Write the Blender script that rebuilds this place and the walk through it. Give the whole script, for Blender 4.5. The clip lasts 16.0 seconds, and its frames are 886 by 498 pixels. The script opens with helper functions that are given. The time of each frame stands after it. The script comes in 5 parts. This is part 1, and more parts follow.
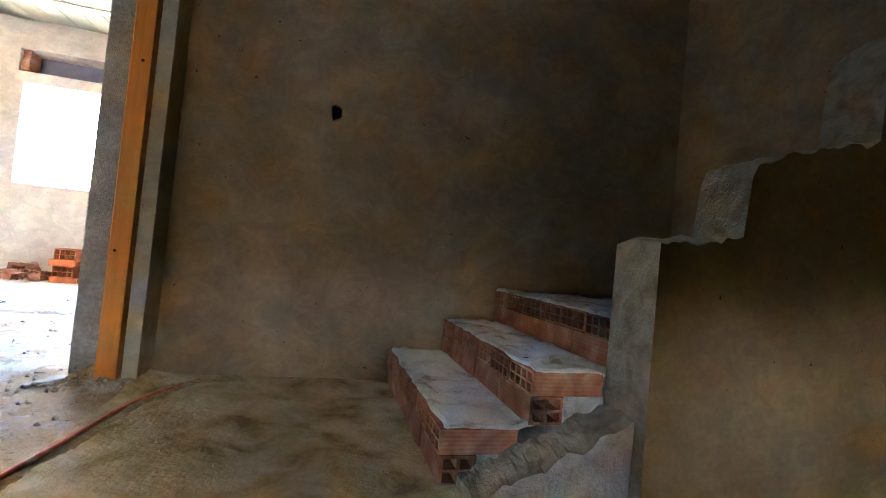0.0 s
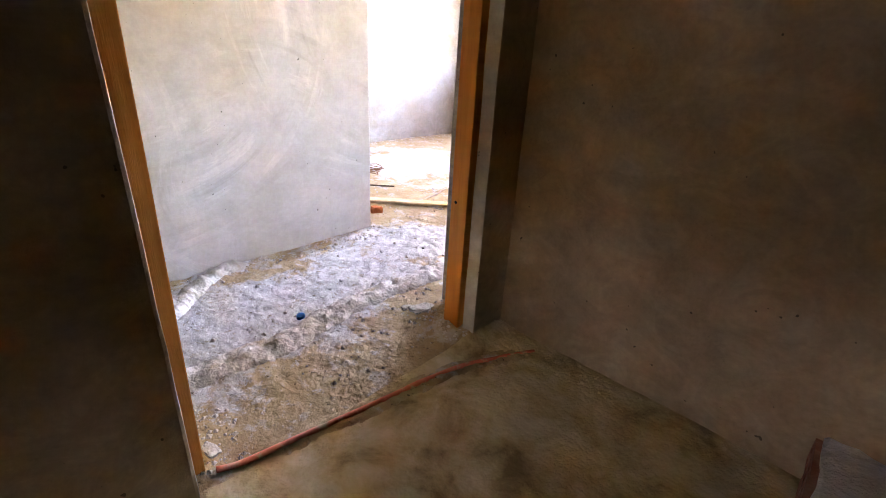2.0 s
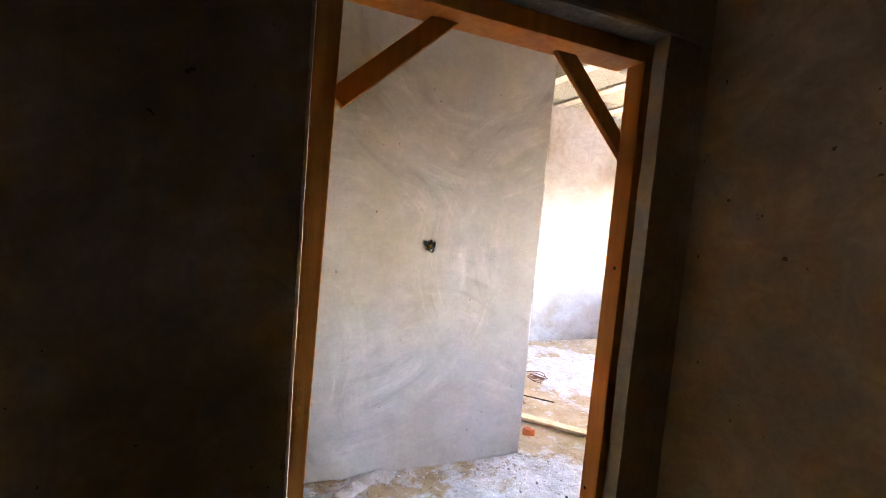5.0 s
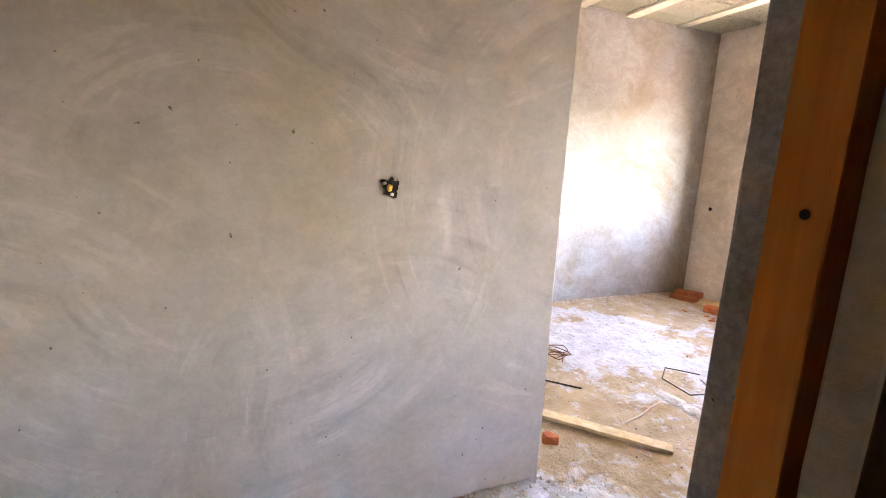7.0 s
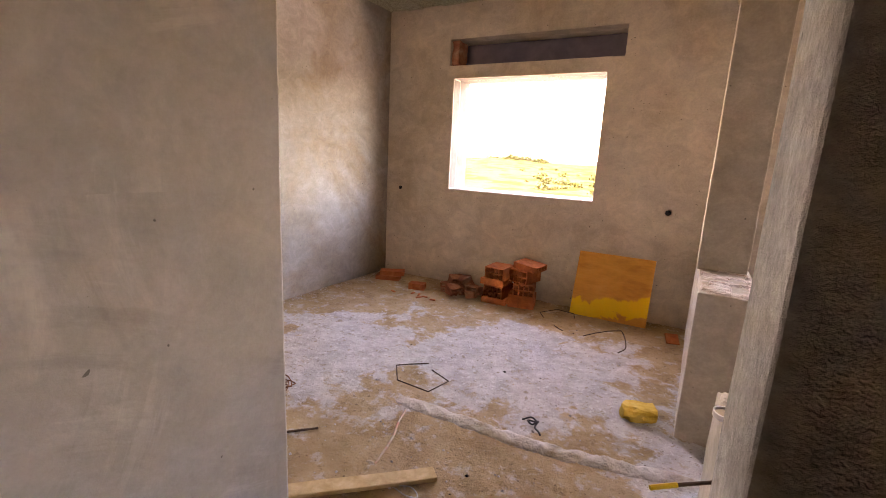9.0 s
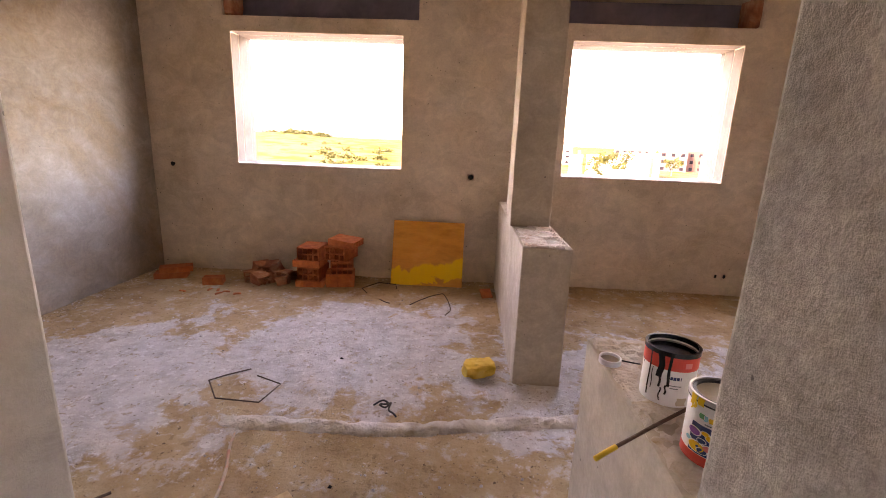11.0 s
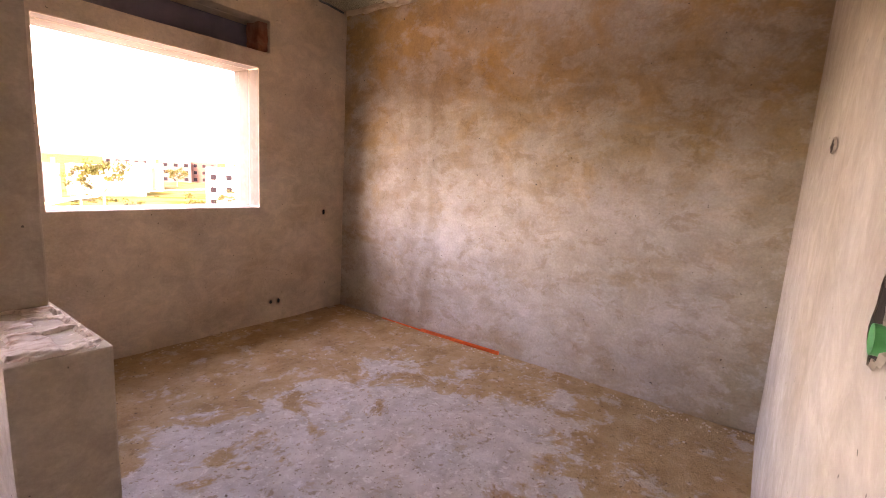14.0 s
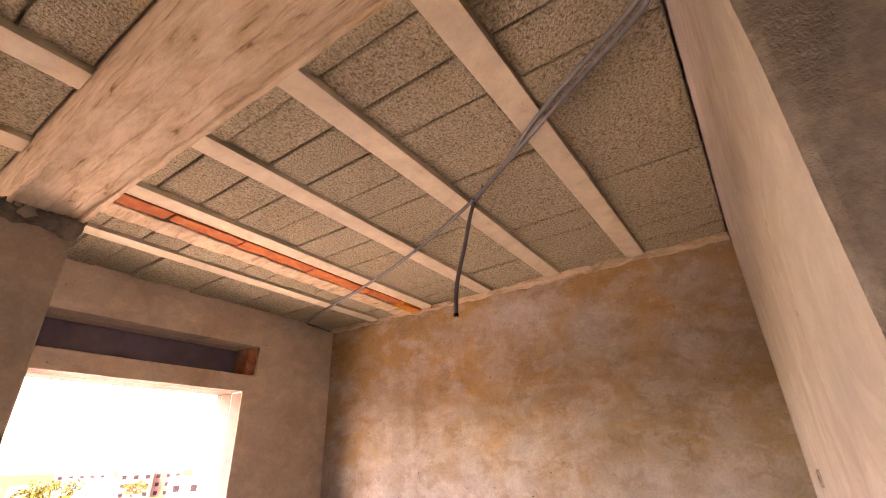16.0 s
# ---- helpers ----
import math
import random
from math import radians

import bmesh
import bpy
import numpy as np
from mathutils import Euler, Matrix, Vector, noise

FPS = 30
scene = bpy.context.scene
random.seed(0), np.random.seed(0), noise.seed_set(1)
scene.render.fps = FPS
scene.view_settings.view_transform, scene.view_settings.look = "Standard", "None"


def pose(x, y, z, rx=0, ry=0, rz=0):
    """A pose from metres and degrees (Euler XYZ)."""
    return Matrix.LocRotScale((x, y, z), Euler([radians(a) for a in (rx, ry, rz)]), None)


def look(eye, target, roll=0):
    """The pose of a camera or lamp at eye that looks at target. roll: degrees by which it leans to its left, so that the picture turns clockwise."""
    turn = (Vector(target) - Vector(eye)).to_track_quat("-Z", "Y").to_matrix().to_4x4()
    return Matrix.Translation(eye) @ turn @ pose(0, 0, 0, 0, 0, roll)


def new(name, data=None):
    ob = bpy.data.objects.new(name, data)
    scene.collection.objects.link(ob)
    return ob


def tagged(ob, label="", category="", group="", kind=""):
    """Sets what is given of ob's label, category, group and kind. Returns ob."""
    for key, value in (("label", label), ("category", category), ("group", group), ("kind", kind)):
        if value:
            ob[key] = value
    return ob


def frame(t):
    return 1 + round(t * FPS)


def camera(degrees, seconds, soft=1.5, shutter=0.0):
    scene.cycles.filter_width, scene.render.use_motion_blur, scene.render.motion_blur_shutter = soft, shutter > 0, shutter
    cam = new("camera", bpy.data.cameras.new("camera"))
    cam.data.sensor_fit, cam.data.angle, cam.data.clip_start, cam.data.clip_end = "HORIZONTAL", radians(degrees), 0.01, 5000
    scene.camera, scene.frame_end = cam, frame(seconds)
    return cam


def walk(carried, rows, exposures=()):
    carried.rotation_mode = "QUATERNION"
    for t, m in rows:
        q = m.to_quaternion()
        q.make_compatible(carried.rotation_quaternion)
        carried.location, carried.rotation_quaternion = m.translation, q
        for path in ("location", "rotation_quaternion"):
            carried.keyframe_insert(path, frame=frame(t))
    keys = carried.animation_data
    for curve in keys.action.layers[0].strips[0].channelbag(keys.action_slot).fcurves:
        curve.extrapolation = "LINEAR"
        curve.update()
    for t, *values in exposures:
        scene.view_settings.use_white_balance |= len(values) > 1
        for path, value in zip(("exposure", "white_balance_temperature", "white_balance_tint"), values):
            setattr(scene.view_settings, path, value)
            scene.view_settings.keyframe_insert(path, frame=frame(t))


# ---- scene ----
cam = camera(89.1, 16.0, soft=0.95)
PATH = [
    (0, (1.668, 0.624, 0.636), (2.182, 2.557, 0.687), 5.5),
    (0.5, (1.711, 0.882, 0.735), (1.937, 2.86, 0.536), 7.2),
    (0.7, (1.73, 0.991, 0.783), (1.761, 2.976, 0.536), 7.6),
    (1, (1.794, 1.141, 0.876), (1.462, 3.091, 0.581), 7.2),
    (1.5, (1.799, 1.36, 1.0), (1.071, 3.131, 0.422), 5.5),
    (2, (1.907, 1.513, 1.041), (0.669, 2.872, 0.253), 3.4),
    (2.5, (1.94, 1.569, 1.252), (0.596, 2.723, 0.323), 4.2),
    (3, (1.997, 1.55, 1.291), (0.466, 2.469, 0.39), 3.1),
    (3.5, (2.071, 1.563, 1.328), (0.329, 2.3, 0.679), 3.9),
    (4, (2.119, 1.598, 1.39), (0.272, 2.34, 1.202), 4.7),
    (4.2, (2.112, 1.581, 1.414), (0.259, 2.331, 1.37), 4.7),
    (6.3, (1.629, 1.794, 1.461), (-0.169, 2.598, 1.112), 5.3),
    (6.5, (1.506, 1.855, 1.384), (-0.301, 2.656, 1.082), 3.2),
    (7, (1.241, 2.095, 1.369), (-0.587, 2.82, 1.003), 2.7),
    (7.5, (1.047, 2.225, 1.361), (-0.784, 2.912, 0.94), 3.0),
    (8, (0.749, 2.308, 1.386), (-0.838, 3.454, 0.978), 3.0),
    (8.5, (0.63, 2.385, 1.394), (-0.664, 3.857, 0.998), 4.4),
    (9, (0.615, 2.433, 1.392), (-0.34, 4.144, 0.991), 2.9),
    (9.2, (0.618, 2.446, 1.393), (-0.233, 4.21, 0.985), 3.1),
    (11.3, (0.304, 2.639, 1.324), (0.321, 4.583, 0.855), 2.1),
    (11.5, (0.268, 2.679, 1.322), (0.373, 4.621, 0.855), 2.2),
    (12, (0.191, 2.809, 1.34), (0.804, 4.663, 0.906), 4.3),
    (12.5, (0.239, 2.944, 1.331), (1.19, 4.653, 0.913), 4.7),
    (13, (0.404, 3.154, 1.349), (1.622, 4.683, 0.926), 5.1),
    (13.5, (0.428, 3.226, 1.371), (1.906, 4.504, 0.942), 5.6),
    (14, (0.417, 3.232, 1.418), (2.023, 4.379, 1.097), 3.5),
    (14.5, (0.415, 3.226, 1.474), (2.091, 4.317, 1.432), 3.1),
    (15, (0.422, 3.201, 1.536), (2.086, 4.288, 1.749), 2.3),
    (15.5, (0.408, 3.175, 1.592), (1.996, 4.238, 2.184), 0.2),
    (16, (0.384, 3.166, 1.628), (1.877, 4.188, 2.48), -1.6),
]
EXPOSURES = [(0.0, 9.2, 6300.0, 18), (0.5, 9.2, 7600.0, 30), (1.0, 8.95, 8200.0, 34), (1.5, 8.75, 8000.0, 34), (2.5, 8.58, 7400.0, 33), (3.5, 8.53, 7300.0, 32), (4.2, 8.38, 7400.0, 34), (6.5, 8.2, 7500.0, 29), (7.0, 8.0, 8000.0, 32), (7.5, 7.75, 8700.0, 36), (8.0, 6.75, 9400.0, 39), (8.5, 6.37, 10100.0, 40), (9.0, 6.65, 10100.0, 42), (11.5, 6.34, 10200.0, 46), (12.5, 6.25, 10400.0, 50), (13.0, 6.42, 10400.0, 50), (13.5, 6.39, 10400.0, 50), (14.5, 6.32, 10600.0, 50), (15.0, 6.36, 11200.0, 52), (15.5, 6.41, 11200.0, 52), (16.0, 6.65, 11200.0, 56)]
walk(cam, [(t, look(eye, target, roll)) for t, eye, target, roll in PATH], EXPOSURES)

# ---- light ----
world = bpy.data.worlds.new("sky")
scene.world = world
world.use_nodes = True
sky = world.node_tree.nodes.new("ShaderNodeTexSky")
sky.sky_type, sky.sun_disc = "NISHITA", False
sky.sun_elevation, sky.sun_rotation = radians(40), radians(245)
sky.air_density, sky.dust_density = 1.0, 2.0
world.node_tree.links.new(sky.outputs[0], world.node_tree.nodes["Background"].inputs[0])
world.node_tree.nodes["Background"].inputs[1].default_value = 0.15
sun = new("sun", bpy.data.lights.new("sun", "SUN"))
sun.data.energy, sun.data.angle, sun.data.color = 1.4, radians(0.5), (1.0, 0.95, 0.86)
sun.matrix_world = look((0, 0, 40), (0.906 * 47.7, 0.423 * 47.7, 0))


# ---- materials ----
def shader(name, rough=0.9, metal=0.0, spec=0.3):
    m = bpy.data.materials.new(name)
    m.use_nodes = True
    b = m.node_tree.nodes["Principled BSDF"]
    b.inputs["Roughness"].default_value, b.inputs["Metallic"].default_value = rough, metal
    b.inputs["Specular IOR Level"].default_value = spec
    return m, m.node_tree, b


def node(nt, kind, **inputs):
    n = nt.nodes.new("ShaderNode" + kind)
    for key, value in inputs.items():
        n.inputs[key.replace("_", " ")].default_value = value
    return n


def coords(nt, stretch=(1, 1, 1)):
    g = nt.nodes.new("ShaderNodeNewGeometry")
    mp = node(nt, "Mapping", Scale=stretch)
    nt.links.new(g.outputs["Position"], mp.inputs["Vector"])
    return mp.outputs["Vector"]


def tex(nt, vec, scale, detail=6.0, rough=0.6, warp=0.0):
    n = node(nt, "TexNoise", Scale=scale, Detail=detail, Roughness=rough, Distortion=warp)
    nt.links.new(vec, n.inputs["Vector"])
    return n.outputs["Fac"]


def ramp(nt, fac, stops):
    r = nt.nodes.new("ShaderNodeValToRGB")
    e = r.color_ramp.elements
    while len(e) < len(stops):
        e.new(0.5)
    for el, (pos, col) in zip(e, stops):
        el.position, el.color = pos, (*col, 1) if len(col) == 3 else col
    nt.links.new(fac, r.inputs["Fac"])
    return r.outputs["Color"]


def grey(v):
    return (v, v, v)


def mix(nt, fac, a, b, mode="MIX"):
    n = nt.nodes.new("ShaderNodeMix")
    n.data_type, n.blend_type = "RGBA", mode
    for sock, v in ((n.inputs["Factor"], fac), (n.inputs["A"], a), (n.inputs["B"], b)):
        if isinstance(v, (int, float)):
            sock.default_value = v
        elif isinstance(v, tuple):
            sock.default_value = (*v, 1)
        else:
            nt.links.new(v, sock)
    return n.outputs["Result"]


def bump(nt, b, height, strength=0.3, dist=0.01):
    n = node(nt, "Bump", Strength=strength, Distance=dist)
    nt.links.new(height, n.inputs["Height"])
    nt.links.new(n.outputs["Normal"], b.inputs["Normal"])


def calc(nt, op, a, b=None, clamp=False):
    n = nt.nodes.new("ShaderNodeMath")
    n.operation, n.use_clamp = op, clamp
    for sock, v in zip(n.inputs, (a, b)):
        if isinstance(v, (int, float)):
            sock.default_value = v
        elif v is not None:
            nt.links.new(v, sock)
    return n.outputs[0]


def trowel_sweeps(nt, depth, centres=((2.0, 1.15, 1.1), (2.55, 0.45, 0.9), (3.4, 1.3, 1.1), (1.3, 0.6, 1.0), (2.7, 2.5, 1.1), (5.4, 1.0, 1.2), (7.6, 1.6, 1.3), (9.2, 0.8, 1.2))):
    """Arc-shaped marks of an arm-long trowel stroke round each centre (along the wall, height, reach)."""
    xyz = nt.nodes.new("ShaderNodeSeparateXYZ")
    nt.links.new(coords(nt), xyz.inputs[0])
    along = calc(nt, "ADD", xyz.outputs["X"], xyz.outputs["Y"])
    up = xyz.outputs["Z"]
    out = None
    for k, (cu, cz, reach) in enumerate(centres):
        du, dz = calc(nt, "SUBTRACT", along, cu - 0.277), calc(nt, "SUBTRACT", up, cz)
        r = calc(nt, "SQRT", calc(nt, "ADD", calc(nt, "MULTIPLY", du, du), calc(nt, "MULTIPLY", dz, dz)))
        a = calc(nt, "ARCTAN2", dz, du)
        v = nt.nodes.new("ShaderNodeCombineXYZ")
        nt.links.new(calc(nt, "MULTIPLY", r, 1.0), v.inputs[0])
        nt.links.new(calc(nt, "MULTIPLY", a, 0.09), v.inputs[1])
        v.inputs[2].default_value = 3.7 * k
        strokes = ramp(nt, tex(nt, v.outputs[0], 12, 8, 0.66, 0.25), [(0.36, grey(1 - depth)), (0.46, grey(1.0)), (0.54, grey(1.0)), (0.60, grey(1 + depth))])
        patch = tex(nt, coords(nt), 1.7 + 0.23 * k, 4, 0.6, 0.3)
        reached = ramp(nt, calc(nt, "DIVIDE", r, reach), [(0.22, grey(0)), (0.45, grey(1)), (0.85, grey(1)), (1.1, grey(0))])
        mask = mix(nt, 1.0, reached, ramp(nt, patch, [(0.46, grey(0)), (0.60, grey(1))]), "MULTIPLY")
        layer = mix(nt, mask, grey(1.0), strokes)
        out = layer if out is None else mix(nt, 1.0, out, layer, "MULTIPLY")
    return out


def plaster(name, light, mid, stain, big=0.9, amount=(0.45, 0.62), stretch=(1, 1, 1), relief=0.25, swirl=1.5, grain=0.10, rise=0.0, trowel=0.09, pits=0.35, drips=None, arcs=0.0):
    """Cement render: broad tone, trowel sweeps, damp stains and fine sand grain."""
    m, nt, b = shader(name, 0.92, 0, 0.2)
    v = coords(nt, stretch)
    v1 = coords(nt)
    c = ramp(nt, tex(nt, v, 1.7, 5, 0.55, swirl * 0.5), [(0.34, mid), (0.62, light)])
    damp = tex(nt, v, big, 8, 0.64, 0.4)
    if rise:
        xyz = nt.nodes.new("ShaderNodeSeparateXYZ")
        nt.links.new(v1, xyz.inputs[0])
        up = nt.nodes.new("ShaderNodeMath")
        up.operation, up.inputs[1].default_value = "MULTIPLY_ADD", rise
        nt.links.new(xyz.outputs["Z"], up.inputs[0])
        nt.links.new(damp, up.inputs[2])
        damp = up.outputs[0]
    s = ramp(nt, damp, [(amount[0], grey(0)), (amount[1], grey(1))])
    c = mix(nt, s, c, stain)
    if drips:
        run = tex(nt, coords(nt, (0.8, 0.8, 1.5)), 2.4, 9, 0.66, 0.5)
        c = mix(nt, ramp(nt, run, [(0.43, grey(0)), (0.54, grey(0.22)), (0.68, grey(0.7))]), c, drips)
        xyz = nt.nodes.new("ShaderNodeSeparateXYZ")
        nt.links.new(v1, xyz.inputs[0])
        at = calc(nt, "MULTIPLY_ADD", tex(nt, coords(nt, (1, 1, 0.5)), 2.5, 6, 0.6), 0.25)
        at.node.inputs[2].default_value = -0.125
        at = calc(nt, "ADD", at, xyz.outputs["Y"])
        band = ramp(nt, calc(nt, "SUBTRACT", at, 5.3), [(0.2, grey(0)), (0.36, grey(0.55)), (0.44, grey(0.1)), (0.55, grey(0.45)), (0.7, grey(0))])
        c = mix(nt, band, c, (0.26, 0.20, 0.135))
        corner = ramp(nt, calc(nt, "SUBTRACT", calc(nt, "ADD", at, calc(nt, "MULTIPLY", damp, 0.9)), 3.3), [(0.3, grey(0.65)), (0.8, grey(0))])
        c = mix(nt, corner, c, (0.25, 0.205, 0.12))
        c = mix(nt, ramp(nt, tex(nt, coords(nt, (1, 0.8, 1.2)), 4.5, 11, 0.72, 0.3), [(0.50, grey(0)), (0.57, grey(0.4))]), c, (0.49, 0.475, 0.46))
        c = mix(nt, ramp(nt, tex(nt, coords(nt, (0.9, 0.9, 1.3)), 6.5, 11, 0.74, 0.4), [(0.40, grey(0.4)), (0.46, grey(0))]), c, (0.27, 0.195, 0.115))
    sweep = tex(nt, coords(nt, (1.0, 1.0, 1.5)), 2.4, 6, 0.6, swirl)
    c = mix(nt, 1.0, c, ramp(nt, sweep, [(0.3, grey(1 - trowel)), (0.5, grey(1.0)), (0.7, grey(1 + trowel))]), "MULTIPLY")
    stroke = tex(nt, coords(nt, (1.0, 1.0, 1.3)), 5.5, 9, 0.68, swirl * 1.6)
    c = mix(nt, 1.0, c, ramp(nt, stroke, [(0.36, grey(1 - trowel)), (0.5, grey(1.0)), (0.58, grey(1 + trowel))]), "MULTIPLY")
    blot = tex(nt, v1, 6, 5, 0.6, 0.3)
    c = mix(nt, 1.0, c, ramp(nt, blot, [(0.32, grey(0.95)), (0.66, grey(1.03))]), "MULTIPLY")
    mottle = tex(nt, v1, 20, 7, 0.78, 0.3)
    c = mix(nt, 1.0, c, ramp(nt, mottle, [(0.34, grey(0.96)), (0.5, grey(1.0)), (0.64, grey(1.03))]), "MULTIPLY")
    if arcs:
        c = mix(nt, 1.0, c, trowel_sweeps(nt, arcs), "MULTIPLY")
    f = ramp(nt, tex(nt, v1, 60, 4, 0.7), [(0.3, grey(1 - grain)), (0.7, grey(1 + grain * 0.6))])
    c = mix(nt, 1.0, c, f, "MULTIPLY")
    pit = ramp(nt, tex(nt, v1, 42, 1.5, 0.4), [(0.205, grey(pits)), (0.23, grey(1))])
    c = mix(nt, 1.0, c, pit, "MULTIPLY")
    nt.links.new(c, b.inputs["Base Color"])
    h = mix(nt, 0.35, mix(nt, 0.5, sweep, stroke), tex(nt, v1, 110, 4, 0.75))
    bump(nt, b, h, relief, 0.010)
    return m


def speckled(name, stops, scale=12.0, rough=0.85, relief=0.3, grain=90.0, dist=0.004, stretch=(1, 1, 1), metal=0.0, spec=0.3, vary=0.0):
    m, nt, b = shader(name, rough, metal, spec)
    v = coords(nt, stretch)
    c = ramp(nt, tex(nt, v, scale, 6, 0.62, 0.4), stops)
    if vary:
        o = nt.nodes.new("ShaderNodeObjectInfo")
        c = mix(nt, 1.0, c, ramp(nt, o.outputs["Random"], [(0, grey(1 - vary)), (1, grey(1 + vary))]), "MULTIPLY")
    nt.links.new(c, b.inputs["Base Color"])
    if relief:
        bump(nt, b, tex(nt, v, grain, 4, 0.65), relief, dist)
    return m


M_NORTH = plaster("render_mauve", (0.62, 0.53, 0.435), (0.54, 0.455, 0.365), (0.46, 0.365, 0.265), 0.8, (0.5, 0.7), swirl=0.6, arcs=0.05)
M_EAST = plaster("render_stained", (0.45, 0.43, 0.405), (0.39, 0.35, 0.30), (0.43, 0.285, 0.13), 1.5, (0.70, 0.92), (1, 0.8, 1.1), 0.30, 0.6, 0.14, 0.15, 0.06, drips=(0.30, 0.215, 0.125), arcs=0.08)
M_WEST = plaster("render_pale", (0.33, 0.31, 0.28), (0.27, 0.235, 0.19), (0.24, 0.175, 0.105), 0.9, (0.47, 0.62))
M_HALL = plaster("render_grey", (0.475, 0.445, 0.41), (0.42, 0.385, 0.34), (0.435, 0.365, 0.27), 0.8, (0.44, 0.70), (1, 1, 0.8), 0.26, 0.7, 0.06, 0.0, 0.045, 0.4, None, 0.15)
# Coarse render, also darkened to stand in for the unlit hall side.
M_DASH_SHADED = plaster("render_coarse_shaded", (0.40, 0.375, 0.345), (0.31, 0.29, 0.265), (0.30, 0.27, 0.23), 0.9, (0.47, 0.68), (1, 1, 0.8), 1.0, 0.4, 0.30, 0.0, 0.12, 0.3)
M_STAIR = plaster("render_brown", (0.53, 0.385, 0.245), (0.44, 0.315, 0.195), (0.34, 0.235, 0.135), 0.7, (0.42, 0.62))
M_PARAPET = plaster("render_amber", (0.47, 0.30, 0.13), (0.40, 0.25, 0.105), (0.29, 0.175, 0.07), 0.9, (0.42, 0.62))
M_SOUTH = plaster("render_smooth", (0.38, 0.355, 0.325), (0.335, 0.31, 0.275), (0.31, 0.265, 0.21), 0.7, (0.5, 0.7), (1, 1, 0.5), 0.15, 1.0, 0.05)
M_PIER = plaster("render_pier", (0.47, 0.405, 0.33), (0.41, 0.35, 0.28), (0.37, 0.305, 0.235), 0.9, (0.5, 0.7), swirl=0.5)
M_BEAM = speckled("cast_concrete", [(0.30, (0.22, 0.145, 0.07)), (0.38, (0.50, 0.39, 0.25)), (0.52, (0.62, 0.51, 0.36)), (0.7, (0.72, 0.62, 0.48))], 16, 0.9, 0.8, 50, 0.015, (1.3, 0.35, 1.3))
M_BLOCK = speckled("hollow_block", [(0.34, (0.15, 0.13, 0.08)), (0.46, (0.36, 0.33, 0.225)), (0.62, (0.56, 0.52, 0.38))], 95, 0.95, 1.0, 95, 0.02)
M_JOIST = speckled("joist_concrete", [(0.28, (0.40, 0.34, 0.23)), (0.36, (0.58, 0.52, 0.385)), (0.7, (0.72, 0.66, 0.51))], 9, 0.85, 0.4, 60, 0.006)
M_TERRA = speckled("terracotta", [(0.3, (0.34, 0.085, 0.03)), (0.55, (0.52, 0.15, 0.05)), (0.8, (0.58, 0.24, 0.12))], 14, 0.85, 0.3, 60, 0.004, vary=0.2)
M_OLDBRICK = speckled("old_brick", [(0.3, (0.22, 0.075, 0.04)), (0.5, (0.36, 0.14, 0.075)), (0.66, (0.44, 0.24, 0.16)), (0.8, (0.46, 0.38, 0.32))], 10, 0.9, 0.4, 60, 0.006, vary=0.25)
# Render darkened for the window reveals, to hold down the sky light there.
M_REVEAL_DIMMED = plaster("render_reveal_dimmed", (0.125, 0.112, 0.098), (0.105, 0.094, 0.082), (0.095, 0.08, 0.066))
# Shade of the recesses over the windows, put into a blue-grey colour.
M_RECESS_SHADE = speckled("recess_shade", [(0.3, (0.15, 0.138, 0.195)), (0.7, (0.22, 0.205, 0.27))], 6, 0.7, 0.2)
# Near-black for the painted shade in wall holes, and for knots and pebbles.
M_DARK = speckled("shade_and_dark_bits", [(0.3, (0.006, 0.005, 0.004)), (0.7, (0.018, 0.014, 0.011))], 12, 0.95, 0.3)
M_MORTAR = speckled("lime_mortar", [(0.3, (0.26, 0.23, 0.2)), (0.5, (0.48, 0.46, 0.44)), (0.7, (0.66, 0.65, 0.64))], 9, 0.95, 0.8, 45, 0.015)
M_PINE = speckled("pine", [(0.25, (0.56, 0.185, 0.022)), (0.5, (0.68, 0.25, 0.035)), (0.75, (0.76, 0.32, 0.06))], 5, 0.7, 0.25, 60, 0.003, (7, 7, 0.5))
M_PLANK = speckled("weathered_plank", [(0.3, (0.45, 0.30, 0.14)), (0.6, (0.62, 0.46, 0.26)), (0.8, (0.70, 0.56, 0.36))], 9, 0.8, 0.3, 60, 0.003, (2, 2, 8))


def node_scale(nt, value, k):
    n = nt.nodes.new("ShaderNodeMath")
    n.operation = "MULTIPLY"
    n.inputs[1].default_value = k
    nt.links.new(value, n.inputs[0])
    return n.outputs[0]


